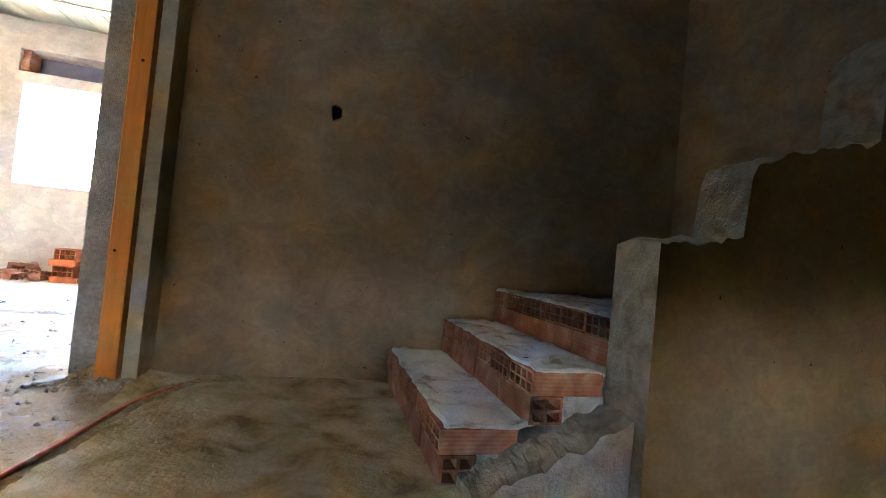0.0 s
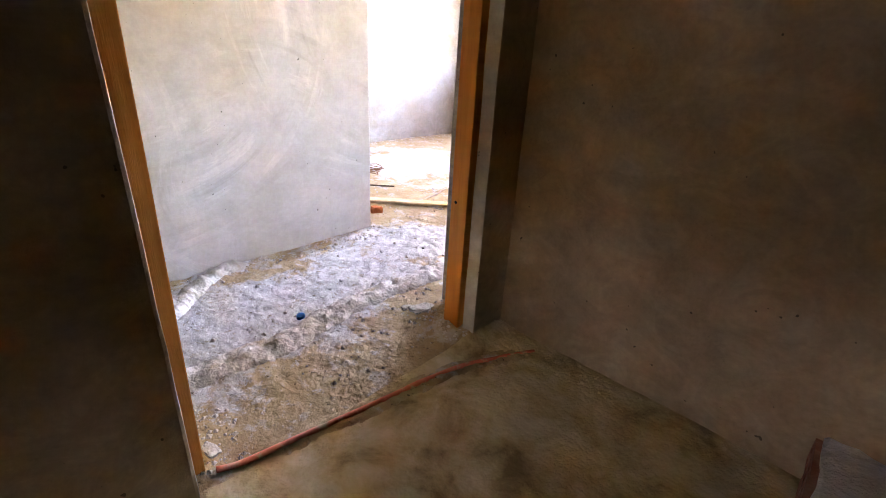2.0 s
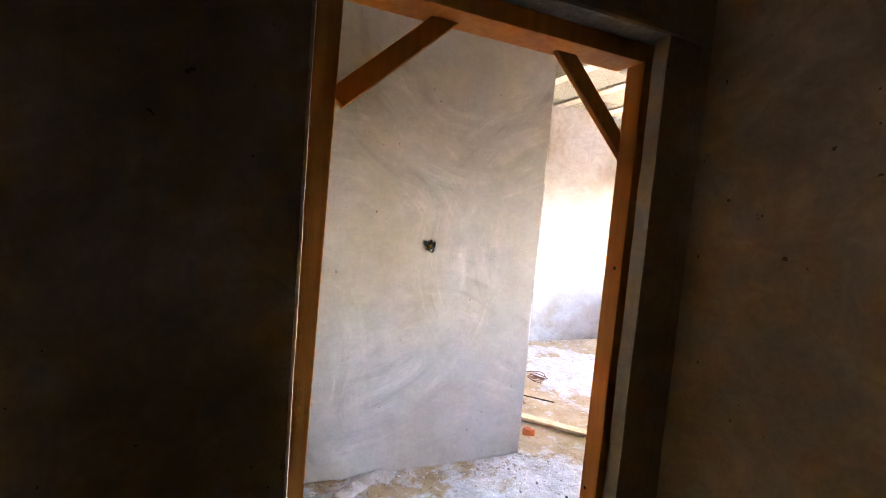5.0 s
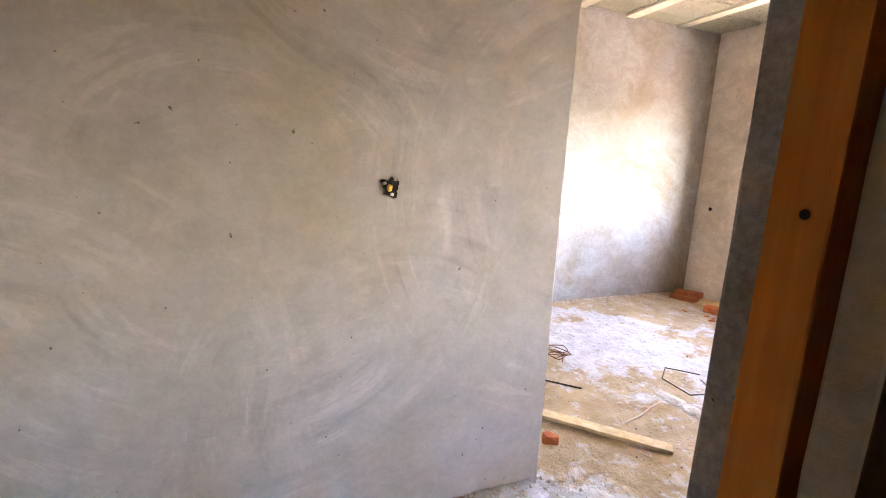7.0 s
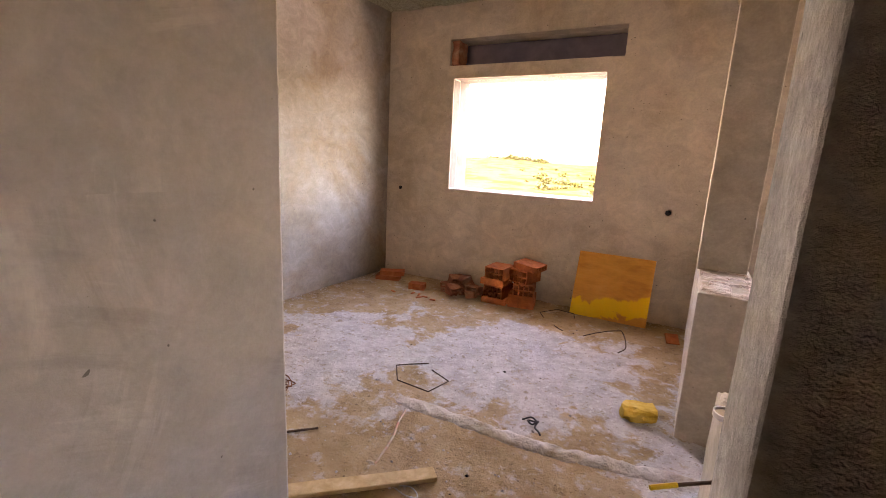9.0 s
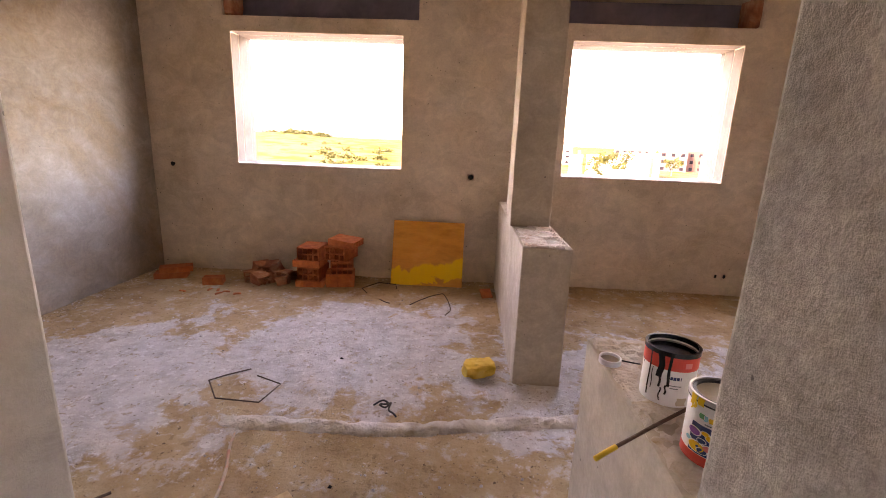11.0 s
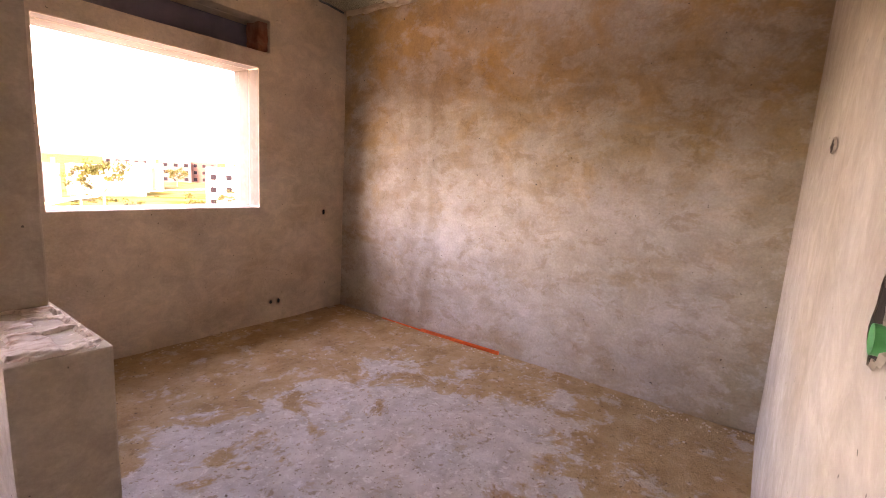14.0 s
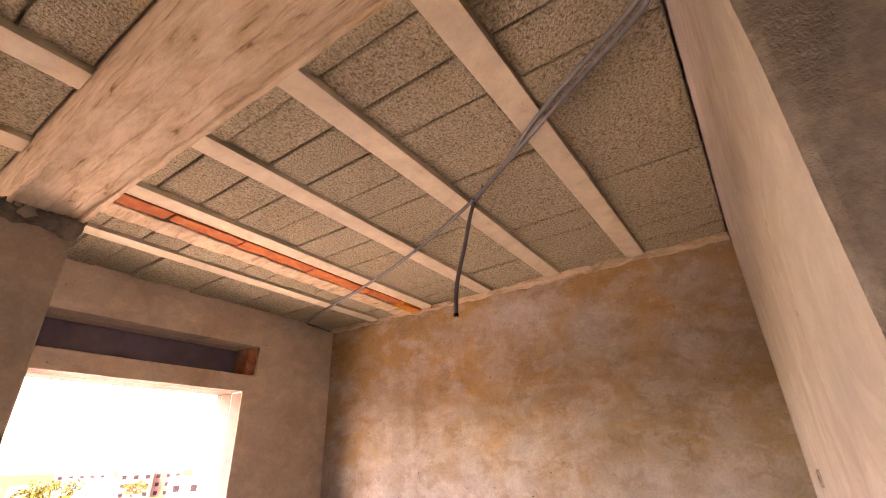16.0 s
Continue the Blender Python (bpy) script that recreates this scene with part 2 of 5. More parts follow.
def floor_material(name, patches):
    """Screed with trodden dirt; patches: (x, y, radius x, radius y) of the pale lime-washed areas."""
    m, nt, b = shader(name, 0.95, 0, 0.15)
    v = coords(nt)
    dirt = ramp(nt, tex(nt, v, 4.5, 9, 0.7), [(0.3, (0.27, 0.175, 0.09)), (0.5, (0.39, 0.275, 0.155)), (0.72, (0.48, 0.365, 0.235))])
    lime = ramp(nt, tex(nt, v, 6, 8, 0.72, 0.2), [(0.3, (0.34, 0.315, 0.295)), (0.52, (0.48, 0.46, 0.445)), (0.72, (0.60, 0.585, 0.57))])
    edge = tex(nt, v, 2.3, 9, 0.64, 0.35)
    total = None
    for x, y, rx, ry in patches:
        mp = node(nt, "Mapping", Location=(-x / rx, -y / ry, 0), Scale=(1 / rx, 1 / ry, 0))
        nt.links.new(v, mp.inputs["Vector"])
        ln = nt.nodes.new("ShaderNodeVectorMath")
        ln.operation = "LENGTH"
        nt.links.new(mp.outputs["Vector"], ln.inputs[0])
        g = nt.nodes.new("ShaderNodeMath")
        g.operation, g.use_clamp = "SUBTRACT", False
        g.inputs[0].default_value = 1.0
        nt.links.new(ln.outputs["Value"], g.inputs[1])
        if total is None:
            total = g.outputs[0]
        else:
            mx = nt.nodes.new("ShaderNodeMath")
            mx.operation = "MAXIMUM"
            nt.links.new(total, mx.inputs[0])
            nt.links.new(g.outputs[0], mx.inputs[1])
            total = mx.outputs[0]
    add = nt.nodes.new("ShaderNodeMath")
    add.operation = "MULTIPLY_ADD"
    nt.links.new(edge, add.inputs[0])
    add.inputs[1].default_value = 3.4
    if total is None:
        add.inputs[2].default_value = -1.0
    else:
        nt.links.new(total, add.inputs[2])
    cover = ramp(nt, node_scale(nt, add.outputs[0], 0.4), [(0.69, grey(0)), (0.76, grey(0.95))])
    c = mix(nt, cover, dirt, lime)
    crust_at = ramp(nt, node_scale(nt, add.outputs[0], 0.4), [(0.58, grey(0.12)), (0.74, grey(1))])
    c = mix(nt, ramp(nt, tex(nt, v, 5.5, 8, 0.72, 0.15), [(0.55, grey(0)), (0.60, grey(0.5))]), c, (0.52, 0.50, 0.485))
    c = mix(nt, ramp(nt, tex(nt, v, 4.2, 8, 0.7, 0.15), [(0.36, grey(0.5)), (0.42, grey(0))]), c, (0.36, 0.255, 0.145))
    c = mix(nt, mix(nt, 1.0, ramp(nt, tex(nt, v, 22, 6, 0.75, 0.3), [(0.56, grey(0)), (0.60, grey(0.85))]), crust_at, "MULTIPLY"), c, (0.60, 0.59, 0.575))
    c = mix(nt, ramp(nt, tex(nt, v, 17, 6, 0.72, 0.3), [(0.37, grey(0.65)), (0.42, grey(0))]), c, (0.24, 0.165, 0.09))
    c = mix(nt, ramp(nt, tex(nt, v, 48, 3, 0.6), [(0.29, grey(0.9)), (0.36, grey(0))]), c, (0.11, 0.075, 0.045))
    nt.links.new(c, b.inputs["Base Color"])
    h = mix(nt, 0.4, tex(nt, v, 9, 9, 0.72, 0.4), tex(nt, v, 45, 6, 0.75))
    bump(nt, b, h, 0.85, 0.026)
    return m


M_FLOOR = floor_material("dusty_screed", [(-0.3, 5.3, 1.15, 0.8), (-1.6, 4.7, 0.8, 0.8), (0.2, 2.2, 0.5, 1.0), (0.1, 3.35, 0.4, 0.4), (1.9, 4.6, 1.2, 0.95), (0.75, 4.6, 0.3, 0.4)])
M_LANDING = speckled("trodden_dirt", [(0.34, (0.24, 0.16, 0.07)), (0.47, (0.50, 0.36, 0.19)), (0.62, (0.66, 0.52, 0.34))], 5, 0.97, 0.6, 38, 0.02)



# ---- mesh helpers ----
def mesh_object(name, bm, materials, parent=None, label="", smooth=False):
    me = bpy.data.meshes.new(name)
    bmesh.ops.recalc_face_normals(bm, faces=bm.faces)
    bm.to_mesh(me)
    bm.free()
    for m in materials if isinstance(materials, (list, tuple)) else [materials]:
        me.materials.append(m)
    if smooth:
        me.polygons.foreach_set("use_smooth", [True] * len(me.polygons))
    ob = new(name, me)
    if parent:
        ob.parent = parent
    if label:
        ob["label"] = label
    return ob


def part(name, bm, material, parent, label="", smooth=False):
    return mesh_object(name, bm, material, parent, label, smooth)


def thing(name, m, label, category, group=""):
    ob = new(name)
    ob.matrix_basis = m
    return tagged(ob, label, category, group)


def box(bm, lo, hi, mat=0):
    vs = [bm.verts.new((x, y, z)) for x in (lo[0], hi[0]) for y in (lo[1], hi[1]) for z in (lo[2], hi[2])]
    fs = [bm.faces.new([vs[i] for i in q]) for q in ((0, 1, 3, 2), (4, 6, 7, 5), (0, 4, 5, 1), (2, 3, 7, 6), (0, 2, 6, 4), (1, 5, 7, 3))]
    for f in fs:
        f.material_index = mat
    return vs


def worn_box(lo, hi, edge=0.006, seg=2, cut=0.0, amp=0.0, seed=0.0):
    """A box with rounded edges and, where cut is given, an uneven surface."""
    bm = bmesh.new()
    box(bm, lo, hi)
    if edge:
        bmesh.ops.bevel(bm, geom=list(bm.edges), offset=edge, segments=seg, affect="EDGES", profile=0.6)
    if cut:
        for axis in range(3):
            n = int((hi[axis] - lo[axis]) / cut)
            for i in range(1, n + 1):
                co, no = [0, 0, 0], [0, 0, 0]
                co[axis], no[axis] = lo[axis] + (hi[axis] - lo[axis]) * i / (n + 1), 1
                bmesh.ops.bisect_plane(bm, geom=bm.verts[:] + bm.edges[:] + bm.faces[:], plane_co=co, plane_no=no)
    if amp:
        for v in bm.verts:
            v.co += noise.noise_vector(v.co * 9 + Vector((seed, seed, 0))) * amp + noise.noise_vector(v.co * 31 + Vector((seed, 0, seed))) * amp * 0.5
    return bm


def wall(name, axis, d0, d1, u0, u1, z0, z1, holes, material, label, step=0.16, amp=0.003, edge=0.008):
    """A wall slab between d0 and d1 across axis (0: x, 1: y), from u0 to u1 along the other one, pierced by holes (u0, u1, z0, z1)."""
    def line(a, b, extra):
        s = sorted({a, b, *(e for e in extra if a < e < b)})
        out = []
        for p, q in zip(s, s[1:]):
            n = max(1, round((q - p) / step))
            out += [p + (q - p) * i / n for i in range(n)]
        return out + [b]
    us = line(u0, u1, [h for hole in holes for h in hole[:2]])
    zs = line(z0, z1, [h for hole in holes for h in hole[2:]])
    solid = {(i, k) for i in range(len(us) - 1) for k in range(len(zs) - 1)
             if not any(a <= (us[i] + us[i + 1]) / 2 <= b and c <= (zs[k] + zs[k + 1]) / 2 <= d for a, b, c, d in holes)}
    bm, seen = bmesh.new(), {}

    def vert(side, i, k):
        if (side, i, k) not in seen:
            d = (d0, d1)[side]
            p = Vector((d, us[i], zs[k]) if axis == 0 else (us[i], d, zs[k]))
            seen[side, i, k] = bm.verts.new(p + noise.noise_vector(p * 1.7) * amp + noise.noise_vector(p * 8) * amp * 0.6)
        return seen[side, i, k]
    for i, k in solid:
        for side in (0, 1):
            bm.faces.new([vert(side, *p) for p in ((i, k), (i + 1, k), (i + 1, k + 1), (i, k + 1))])
        for (a, b), p, q in (((i - 1, k), (i, k), (i, k + 1)), ((i + 1, k), (i + 1, k), (i + 1, k + 1)), ((i, k - 1), (i, k), (i + 1, k)), ((i, k + 1), (i, k + 1), (i + 1, k + 1))):
            if (a, b) not in solid:
                bm.faces.new([vert(0, *p), vert(0, *q), vert(1, *q), vert(1, *p)])
    bmesh.ops.recalc_face_normals(bm, faces=bm.faces)
    # Faces inside the window openings take the second, darkened render.
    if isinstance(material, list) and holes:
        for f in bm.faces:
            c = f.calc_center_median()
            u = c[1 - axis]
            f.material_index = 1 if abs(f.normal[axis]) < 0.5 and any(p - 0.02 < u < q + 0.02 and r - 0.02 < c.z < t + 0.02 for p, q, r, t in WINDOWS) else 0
    sharp = [e for e in bm.edges if len(e.link_faces) == 2 and e.calc_face_angle() > 1.0]
    if edge:
        bmesh.ops.bevel(bm, geom=sharp, offset=edge, segments=2, affect="EDGES", profile=0.55)
    return tagged(mesh_object(name, bm, material), label, "wall", kind="structure")


# ---- the shell ----
NORTH, EAST, WEST, SOUTH = 6.80, 3.58, -2.62, 3.115
WINDOWS = [(-1.79, -0.25, 1.055, 2.20), (1.22, 2.645, 1.055, 2.20)]
BOXES = [(-1.85, -0.115, 2.33, 2.585), (1.13, 2.75, 2.34, 2.59)]
wall("wall_north", 1, NORTH, NORTH + 0.15, WEST - 0.2, EAST + 0.32, -0.3, 3.2, WINDOWS + BOXES, [M_NORTH, M_REVEAL_DIMMED],
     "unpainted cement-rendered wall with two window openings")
wall("wall_north_core", 1, NORTH + 0.152, NORTH + 0.298, WEST - 0.2, EAST + 0.32, -0.3, 3.2, WINDOWS + BOXES, [M_NORTH, M_REVEAL_DIMMED], "core of the window wall", 0.4, 0.0, 0)
wall("wall_north_outer", 1, NORTH + 0.30, NORTH + 0.38, WEST - 0.2, EAST + 0.32, -9.0, 3.2, WINDOWS, [M_NORTH, M_REVEAL_DIMMED], "outer leaf of the window wall", 0.4, 0.0, 0)
wall("wall_east", 0, EAST, EAST + 0.32, SOUTH - 0.18, NORTH, -0.3, 3.2, [], M_EAST, "cement-rendered wall with brown damp stains")
wall("wall_west", 0, WEST - 0.2, WEST, 2.9, NORTH, -0.3, 3.2, [], M_WEST, "pale cement-rendered wall with damp stains")
wall("wall_hall", 0, -0.485, -0.277, -1.6, 3.206, -0.3, 3.2, [], M_HALL, "grey trowelled cement wall of the hall", 0.1)
wall("wall_salon", 1, 2.995, 3.203, WEST, -0.487, -0.3, 3.2, [], M_HALL, "grey cement wall behind the hall")
door_wall = wall("wall_door", 0, 0.686, 0.985, -1.6, SOUTH, -1.52, 4.6, [(1.70, 2.862, -0.05, 2.056)], [M_DASH_SHADED, M_STAIR, M_SOUTH], "rough cement wall with a door opening", 0.1, 0.004, 0.01)
# Hall side and opening keep the shade-darkened coarse render; other sides by facing.
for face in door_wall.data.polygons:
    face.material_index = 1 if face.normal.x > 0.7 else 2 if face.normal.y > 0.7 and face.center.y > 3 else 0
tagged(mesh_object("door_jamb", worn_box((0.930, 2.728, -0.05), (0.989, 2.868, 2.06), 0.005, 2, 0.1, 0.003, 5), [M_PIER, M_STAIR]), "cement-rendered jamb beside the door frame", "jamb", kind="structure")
# Stairwell face browner in place of its dimness, the lit face paler.
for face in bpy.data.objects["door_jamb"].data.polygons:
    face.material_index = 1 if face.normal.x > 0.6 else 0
stair_wall = wall("wall_stair", 1, 2.915, SOUTH - 0.003, 0.967, 3.70, -1.52, 4.6, [], [M_STAIR, M_SOUTH], "cement-rendered wall between the stairs and the room", 0.16, 0.001)
for face in stair_wall.data.polygons:
    face.material_index = 1 if face.normal.y > 0.7 else 0
wall("wall_stair_east", 0, 3.698, 3.90, -1.6, SOUTH - 0.19, -1.52, 4.6, [], M_STAIR, "dark cement-rendered stairwell wall")
# The small opening is added out of view to light the stairs.
wall("wall_stair_south", 1, -1.8, -1.598, -0.485, 3.90, -1.52, 4.6, [(1.96, 2.14, 0.48, 0.65)], M_STAIR, "plain unseen stairwell wall with an added opening to let light in")
# Panels added at the back of the recesses to darken them like shade.
for (u0, u1, z0, z1) in BOXES:
    tagged(mesh_object("recess_shade_panel", worn_box((u0 + 0.01, NORTH + 0.262, z0 + 0.006), (u1 - 0.01, NORTH + 0.297, z1 - 0.006), 0.004, 1), M_RECESS_SHADE), "added dark blue-grey panel standing in for shade in the recess", "panel", kind="structure")



def ground_height(x, y):
    """The screed: shallow waves, a mortar bead over the conduits and crumbs near the door."""
    h = 0.010 * noise.noise(Vector((x * 0.9, y * 0.9, 3.1))) + 0.006 * noise.noise(Vector((x * 4, y * 4, 0.7))) + 0.004 * noise.noise(Vector((x * 14, y * 14, 5.0)))
    heap = math.exp(-(((x - 0.88) / 0.14) ** 2 + ((y - 2.80) / 0.12) ** 2))
    h += heap * (0.06 + 0.04 * noise.noise(Vector((x * 20, y * 20, 1))))
    heap = math.exp(-(((x - 0.86) / 0.13) ** 2 + ((y - 1.66) / 0.1) ** 2))
    h += heap * (0.03 + 0.02 * noise.noise(Vector((x * 20, y * 20, 2))))
    hall = 1 if -0.3 < x < 0.8 and y < 3.6 else 0
    h += hall * (0.005 * noise.noise(Vector((x * 17, y * 17, 9))) + 0.007 * noise.noise(Vector((x * 34, y * 34, 4))))
    return h


def floor_sheet(name, x0, x1, y0, y1, step, material, label):
    nx, ny = round((x1 - x0) / step), round((y1 - y0) / step)
    verts = [(x0 + (x1 - x0) * i / nx, y0 + (y1 - y0) * j / ny) for j in range(ny + 1) for i in range(nx + 1)]
    verts = [(x, y, ground_height(x, y)) for x, y in verts]
    n = nx + 1
    faces = [(j * n + i, j * n + i + 1, (j + 1) * n + i + 1, (j + 1) * n + i) for j in range(ny) for i in range(nx)]
    me = bpy.data.meshes.new(name)
    me.from_pydata(verts, [], faces)
    me.materials.append(material)
    me.polygons.foreach_set("use_smooth", [True] * len(faces))
    return tagged(new(name, me), label, "floor", kind="structure")


floor_sheet("floor", WEST - 0.05, 0.965, -1.6, NORTH + 0.05, 0.018, M_FLOOR, "dusty rough cement floor with lime stains and mortar beads")
floor_sheet("floor_east", 0.965, EAST + 0.1, 3.0, NORTH + 0.05, 0.03, M_FLOOR, "dusty rough cement floor with pale lime stains")
floor_sheet("landing", 0.965, 3.70, 1.45, 3.0, 0.025, M_LANDING, "dark trodden dirt over the stair landing")
bm = worn_box((WEST - 0.2, -1.6, -0.3), (0.96, NORTH + 0.2, -0.04), 0)
box(bm, (0.962, 1.45, -0.25), (3.70, NORTH + 0.2, -0.04))
tagged(mesh_object("floor_slab", bm, M_MORTAR), "grey concrete floor slab under the screed", "floor", kind="structure")


M_RIDGE_LIME = speckled("limed_mortar_ridge", [(0.32, (0.34, 0.26, 0.175)), (0.44, (0.47, 0.42, 0.36)), (0.6, (0.60, 0.57, 0.535))], 7, 0.95, 0.9, 45, 0.015)


def bead(points, width, height, seed, material=None):
    """A ragged mortar ridge laid over a conduit."""
    p = [Vector(q) for q in points]
    p = [p[0] * 2 - p[1]] + p + [p[-1] * 2 - p[-2]]
    line = []
    for a, b, c, d in zip(p, p[1:], p[2:], p[3:]):
        for i in range(24):
            t = i / 24
            line.append(0.5 * ((2 * b) + (c - a) * t + (2 * a - 5 * b + 4 * c - d) * t * t + (3 * b - a - 3 * c + d) * t ** 3))
    bm, rows = bmesh.new(), []
    for i, q in enumerate(line):
        d = (line[min(i + 1, len(line) - 1)] - line[max(i - 1, 0)]).normalized()
        side = Vector((-d.y, d.x))
        fade = min(1, i / 10, (len(line) - 1 - i) / 10)
        row = []
        for k in range(11):
            u = k / 5 - 1
            e = 1 + 0.35 * noise.noise(Vector((q.x * 9 + seed, q.y * 9, 2 if u < 0 else 5)))
            pt = q + side * u * width * e
            z = ground_height(pt.x, pt.y) - 0.006 + (height * max(0.0, 1 - u * u) ** 0.8 * (1 + 0.7 * noise.noise(Vector((pt.x * 16, pt.y * 16, seed)))) + 0.007 * noise.noise(Vector((pt.x * 60, pt.y * 60, seed)))) * fade
            row.append(bm.verts.new((pt.x, pt.y, z)))
        rows.append(row)
    for a, b in zip(rows, rows[1:]):
        for k in range(10):
            bm.faces.new((a[k], a[k + 1], b[k + 1], b[k]))
    return tagged(mesh_object("mortar_bead", bm, material or M_FLOOR, smooth=True), "ragged pale mortar ridge over a buried conduit", "mortar", kind="structure")


bead([(-0.80, 4.42), (-0.38, 4.425), (-0.05, 4.43), (0.23, 4.458), (0.45, 4.505), (0.61, 4.536), (1.0, 4.60), (1.2, 4.66)], 0.060, 0.023, 1, M_RIDGE_LIME)
bead([(0.44, 1.2), (0.50, 1.86), (0.515, 2.21), (0.445, 2.55), (0.46, 3.0), (0.42, 3.25)], 0.080, 0.026, 2, M_RIDGE_LIME)
bead([(0.22, 1.5), (0.12, 1.78), (0.02, 1.93), (-0.12, 2.08), (-0.225, 2.22), (-0.245, 2.40)], 0.06, 0.034, 3, M_RIDGE_LIME)
bead([(-0.64, 4.36), (-0.58, 4.15), (-0.52, 3.95), (-0.50, 3.8)], 0.06, 0.010, 4)

bead([(0.93, 1.78), (1.0, 2.15), (1.062, 2.52), (1.13, 2.70), (1.22, 2.86)], 0.045, 0.012, 5)

# The ceiling: concrete joists along x with hollow blocks laid between them.
def ceiling_blocks():
    bm = bmesh.new()
    joists = [(3.63, 3.75), (4.24, 4.36), (4.84, 4.96), (5.46, 5.58), (6.12, 6.23)]
    for x0, x1 in ((WEST, 0.655), (0.935, EAST)):
        for a, b in joists:
            box(bm, (x0, a, 2.90), (x1, b, 3.0), 1)
        edges = [SOUTH] + [v for j in joists for v in j] + [NORTH]
        for a, b in zip(edges[::2], edges[1::2]):
            n = int((x1 - x0) / 0.212)
            w = (x1 - x0) / n
            for i in range(n):
                dz = random.uniform(-0.007, 0.008)
                lo = Vector((x0 + w * i + 0.002, a + 0.006, 2.918 + dz))
                hi = Vector((x0 + w * (i + 1) - random.uniform(0.004, 0.010), b - 0.006, 3.02))
                vs = box(bm, lo, hi, 0)
                fs = {f for v in vs for f in v.link_faces}
                bmesh.ops.bevel(bm, geom=[e for e in {e for f in fs for e in f.edges} if all(v.co.z < 2.95 for v in e.verts)], offset=0.006, segments=1, affect="EDGES")
    box(bm, (WEST, -1.6, 2.92), (0.67, 3.115, 3.0), 0)
    return bm


tagged(mesh_object("ceiling", ceiling_blocks(), [M_BLOCK, M_JOIST]), "bare ceiling of concrete joists and grey hollow blocks", "ceiling", kind="structure")
bm = worn_box((WEST - 0.2, -1.8, 3.02), (0.735, 7.0, 3.25), 0)
box(bm, (0.735, 2.95, 3.02), (3.90, 7.0, 3.25))
# Slab pieces leave a gap for an added, unseen shaft that lights the treads.
for lo, hi, top in (((-0.49, -1.8), (2.23, 3.12), 4.85), ((2.51, -1.8), (3.90, 3.12), 4.85), ((2.23, -1.8), (2.51, 1.95), 4.85), ((2.23, 2.23), (2.51, 3.12), 4.85),
                    ((2.15, 1.87), (2.23, 2.31), 7.0), ((2.51, 1.87), (2.59, 2.31), 7.0), ((2.23, 1.87), (2.51, 1.95), 7.0), ((2.23, 2.23), (2.51, 2.31), 7.0)):
    box(bm, (*lo, 4.59 if top < 5 else 4.84), (*hi, top))
tagged(mesh_object("roof_slab", bm, M_MORTAR), "concrete slab above the rooms with an added unseen shaft lighting the stairs", "slab", kind="structure")
tagged(mesh_object("ceiling_beam", worn_box((0.66, SOUTH + 0.005, 2.655), (0.93, NORTH - 0.005, 3.01), 0.012, 2, 0.11, 0.008, 4), M_BEAM, smooth=False), "rough cast concrete beam with formwork marks", "beam", kind="structure")

beam = bpy.data.objects["ceiling_beam"]
for x, w, drop in ((0.672, 0.018, 0.016), (0.735, 0.006, 0.006), (0.80, 0.010, 0.009), (0.868, 0.006, 0.006), (0.918, 0.020, 0.017)):
    part("formwork_ridge", worn_box((x - w / 2, SOUTH + 0.02, 2.655 - drop), (x + w / 2, NORTH - 0.02, 2.668), 0.002, 1, 0.045, 0.006, x * 40), M_BEAM, beam)

# A mortar band and a strip of broken clay tile beside one joist.
bm = worn_box((0.936, 5.70, 2.885), (EAST - 0.004, 5.865, 2.93), 0.006, 1, 0.06, 0.010, 6)
tagged(mesh_object("ceiling_band", bm, M_BEAM), "cream mortar band smeared along the ceiling joist", "mortar", kind="structure")
for k, (xa, xb) in enumerate(((0.94, 1.32), (1.33, 1.75), (1.76, 2.3), (2.31, 2.9), (2.91, 3.28))):
    bm = worn_box((xa, 5.585, 2.893 - 0.004 * (k % 2)), (xb, 5.70 - 0.02 * (k % 3 == 1), 2.935), 0.003, 1, 0.05, 0.005, k)
    tagged(mesh_object("clay_tile", bm, M_TERRA), "broken orange clay tile stuck between ceiling joists", "tile", "clay tiles in the ceiling")
bm = worn_box((3.29, 5.60, 2.878), (3.565, 5.70, 2.93), 0.004, 1, 0.03, 0.012, 8)
tagged(mesh_object("wood_splinter", bm, M_PINE), "splintered wood stuck in the ceiling mortar", "wood")
bm = worn_box((0.652, 5.52, 2.56), (0.934, 5.84, 2.664), 0.01, 1, 0.022, 0.030, 9)
tagged(mesh_object("column_mortar", bm, speckled("dark_mortar", [(0.3, (0.07, 0.065, 0.055)), (0.6, (0.22, 0.20, 0.17))], 14, 0.95, 0.8, 50, 0.015)), "dark crumbling mortar where the column meets the beam", "mortar", kind="structure")
bm = worn_box((3.552, SOUTH + 0.01, 2.868), (EAST + 0.01, NORTH - 0.01, 2.925), 0.004, 1, 0.035, 0.022, 3)
tagged(mesh_object("wall_top_mortar", bm, M_BEAM), "ragged mortar lip under the ceiling blocks", "mortar", kind="structure")

for x in (2.70, -1.80):
    tagged(mesh_object("lintel_brick", worn_box((x - 0.045, NORTH + 0.02, 2.345), (x + 0.045, NORTH + 0.2, 2.575), 0.006, 1, 0.03, 0.012, x), M_OLDBRICK), "rough brick end inside the shutter box recess", "brick", "bricks over the windows")

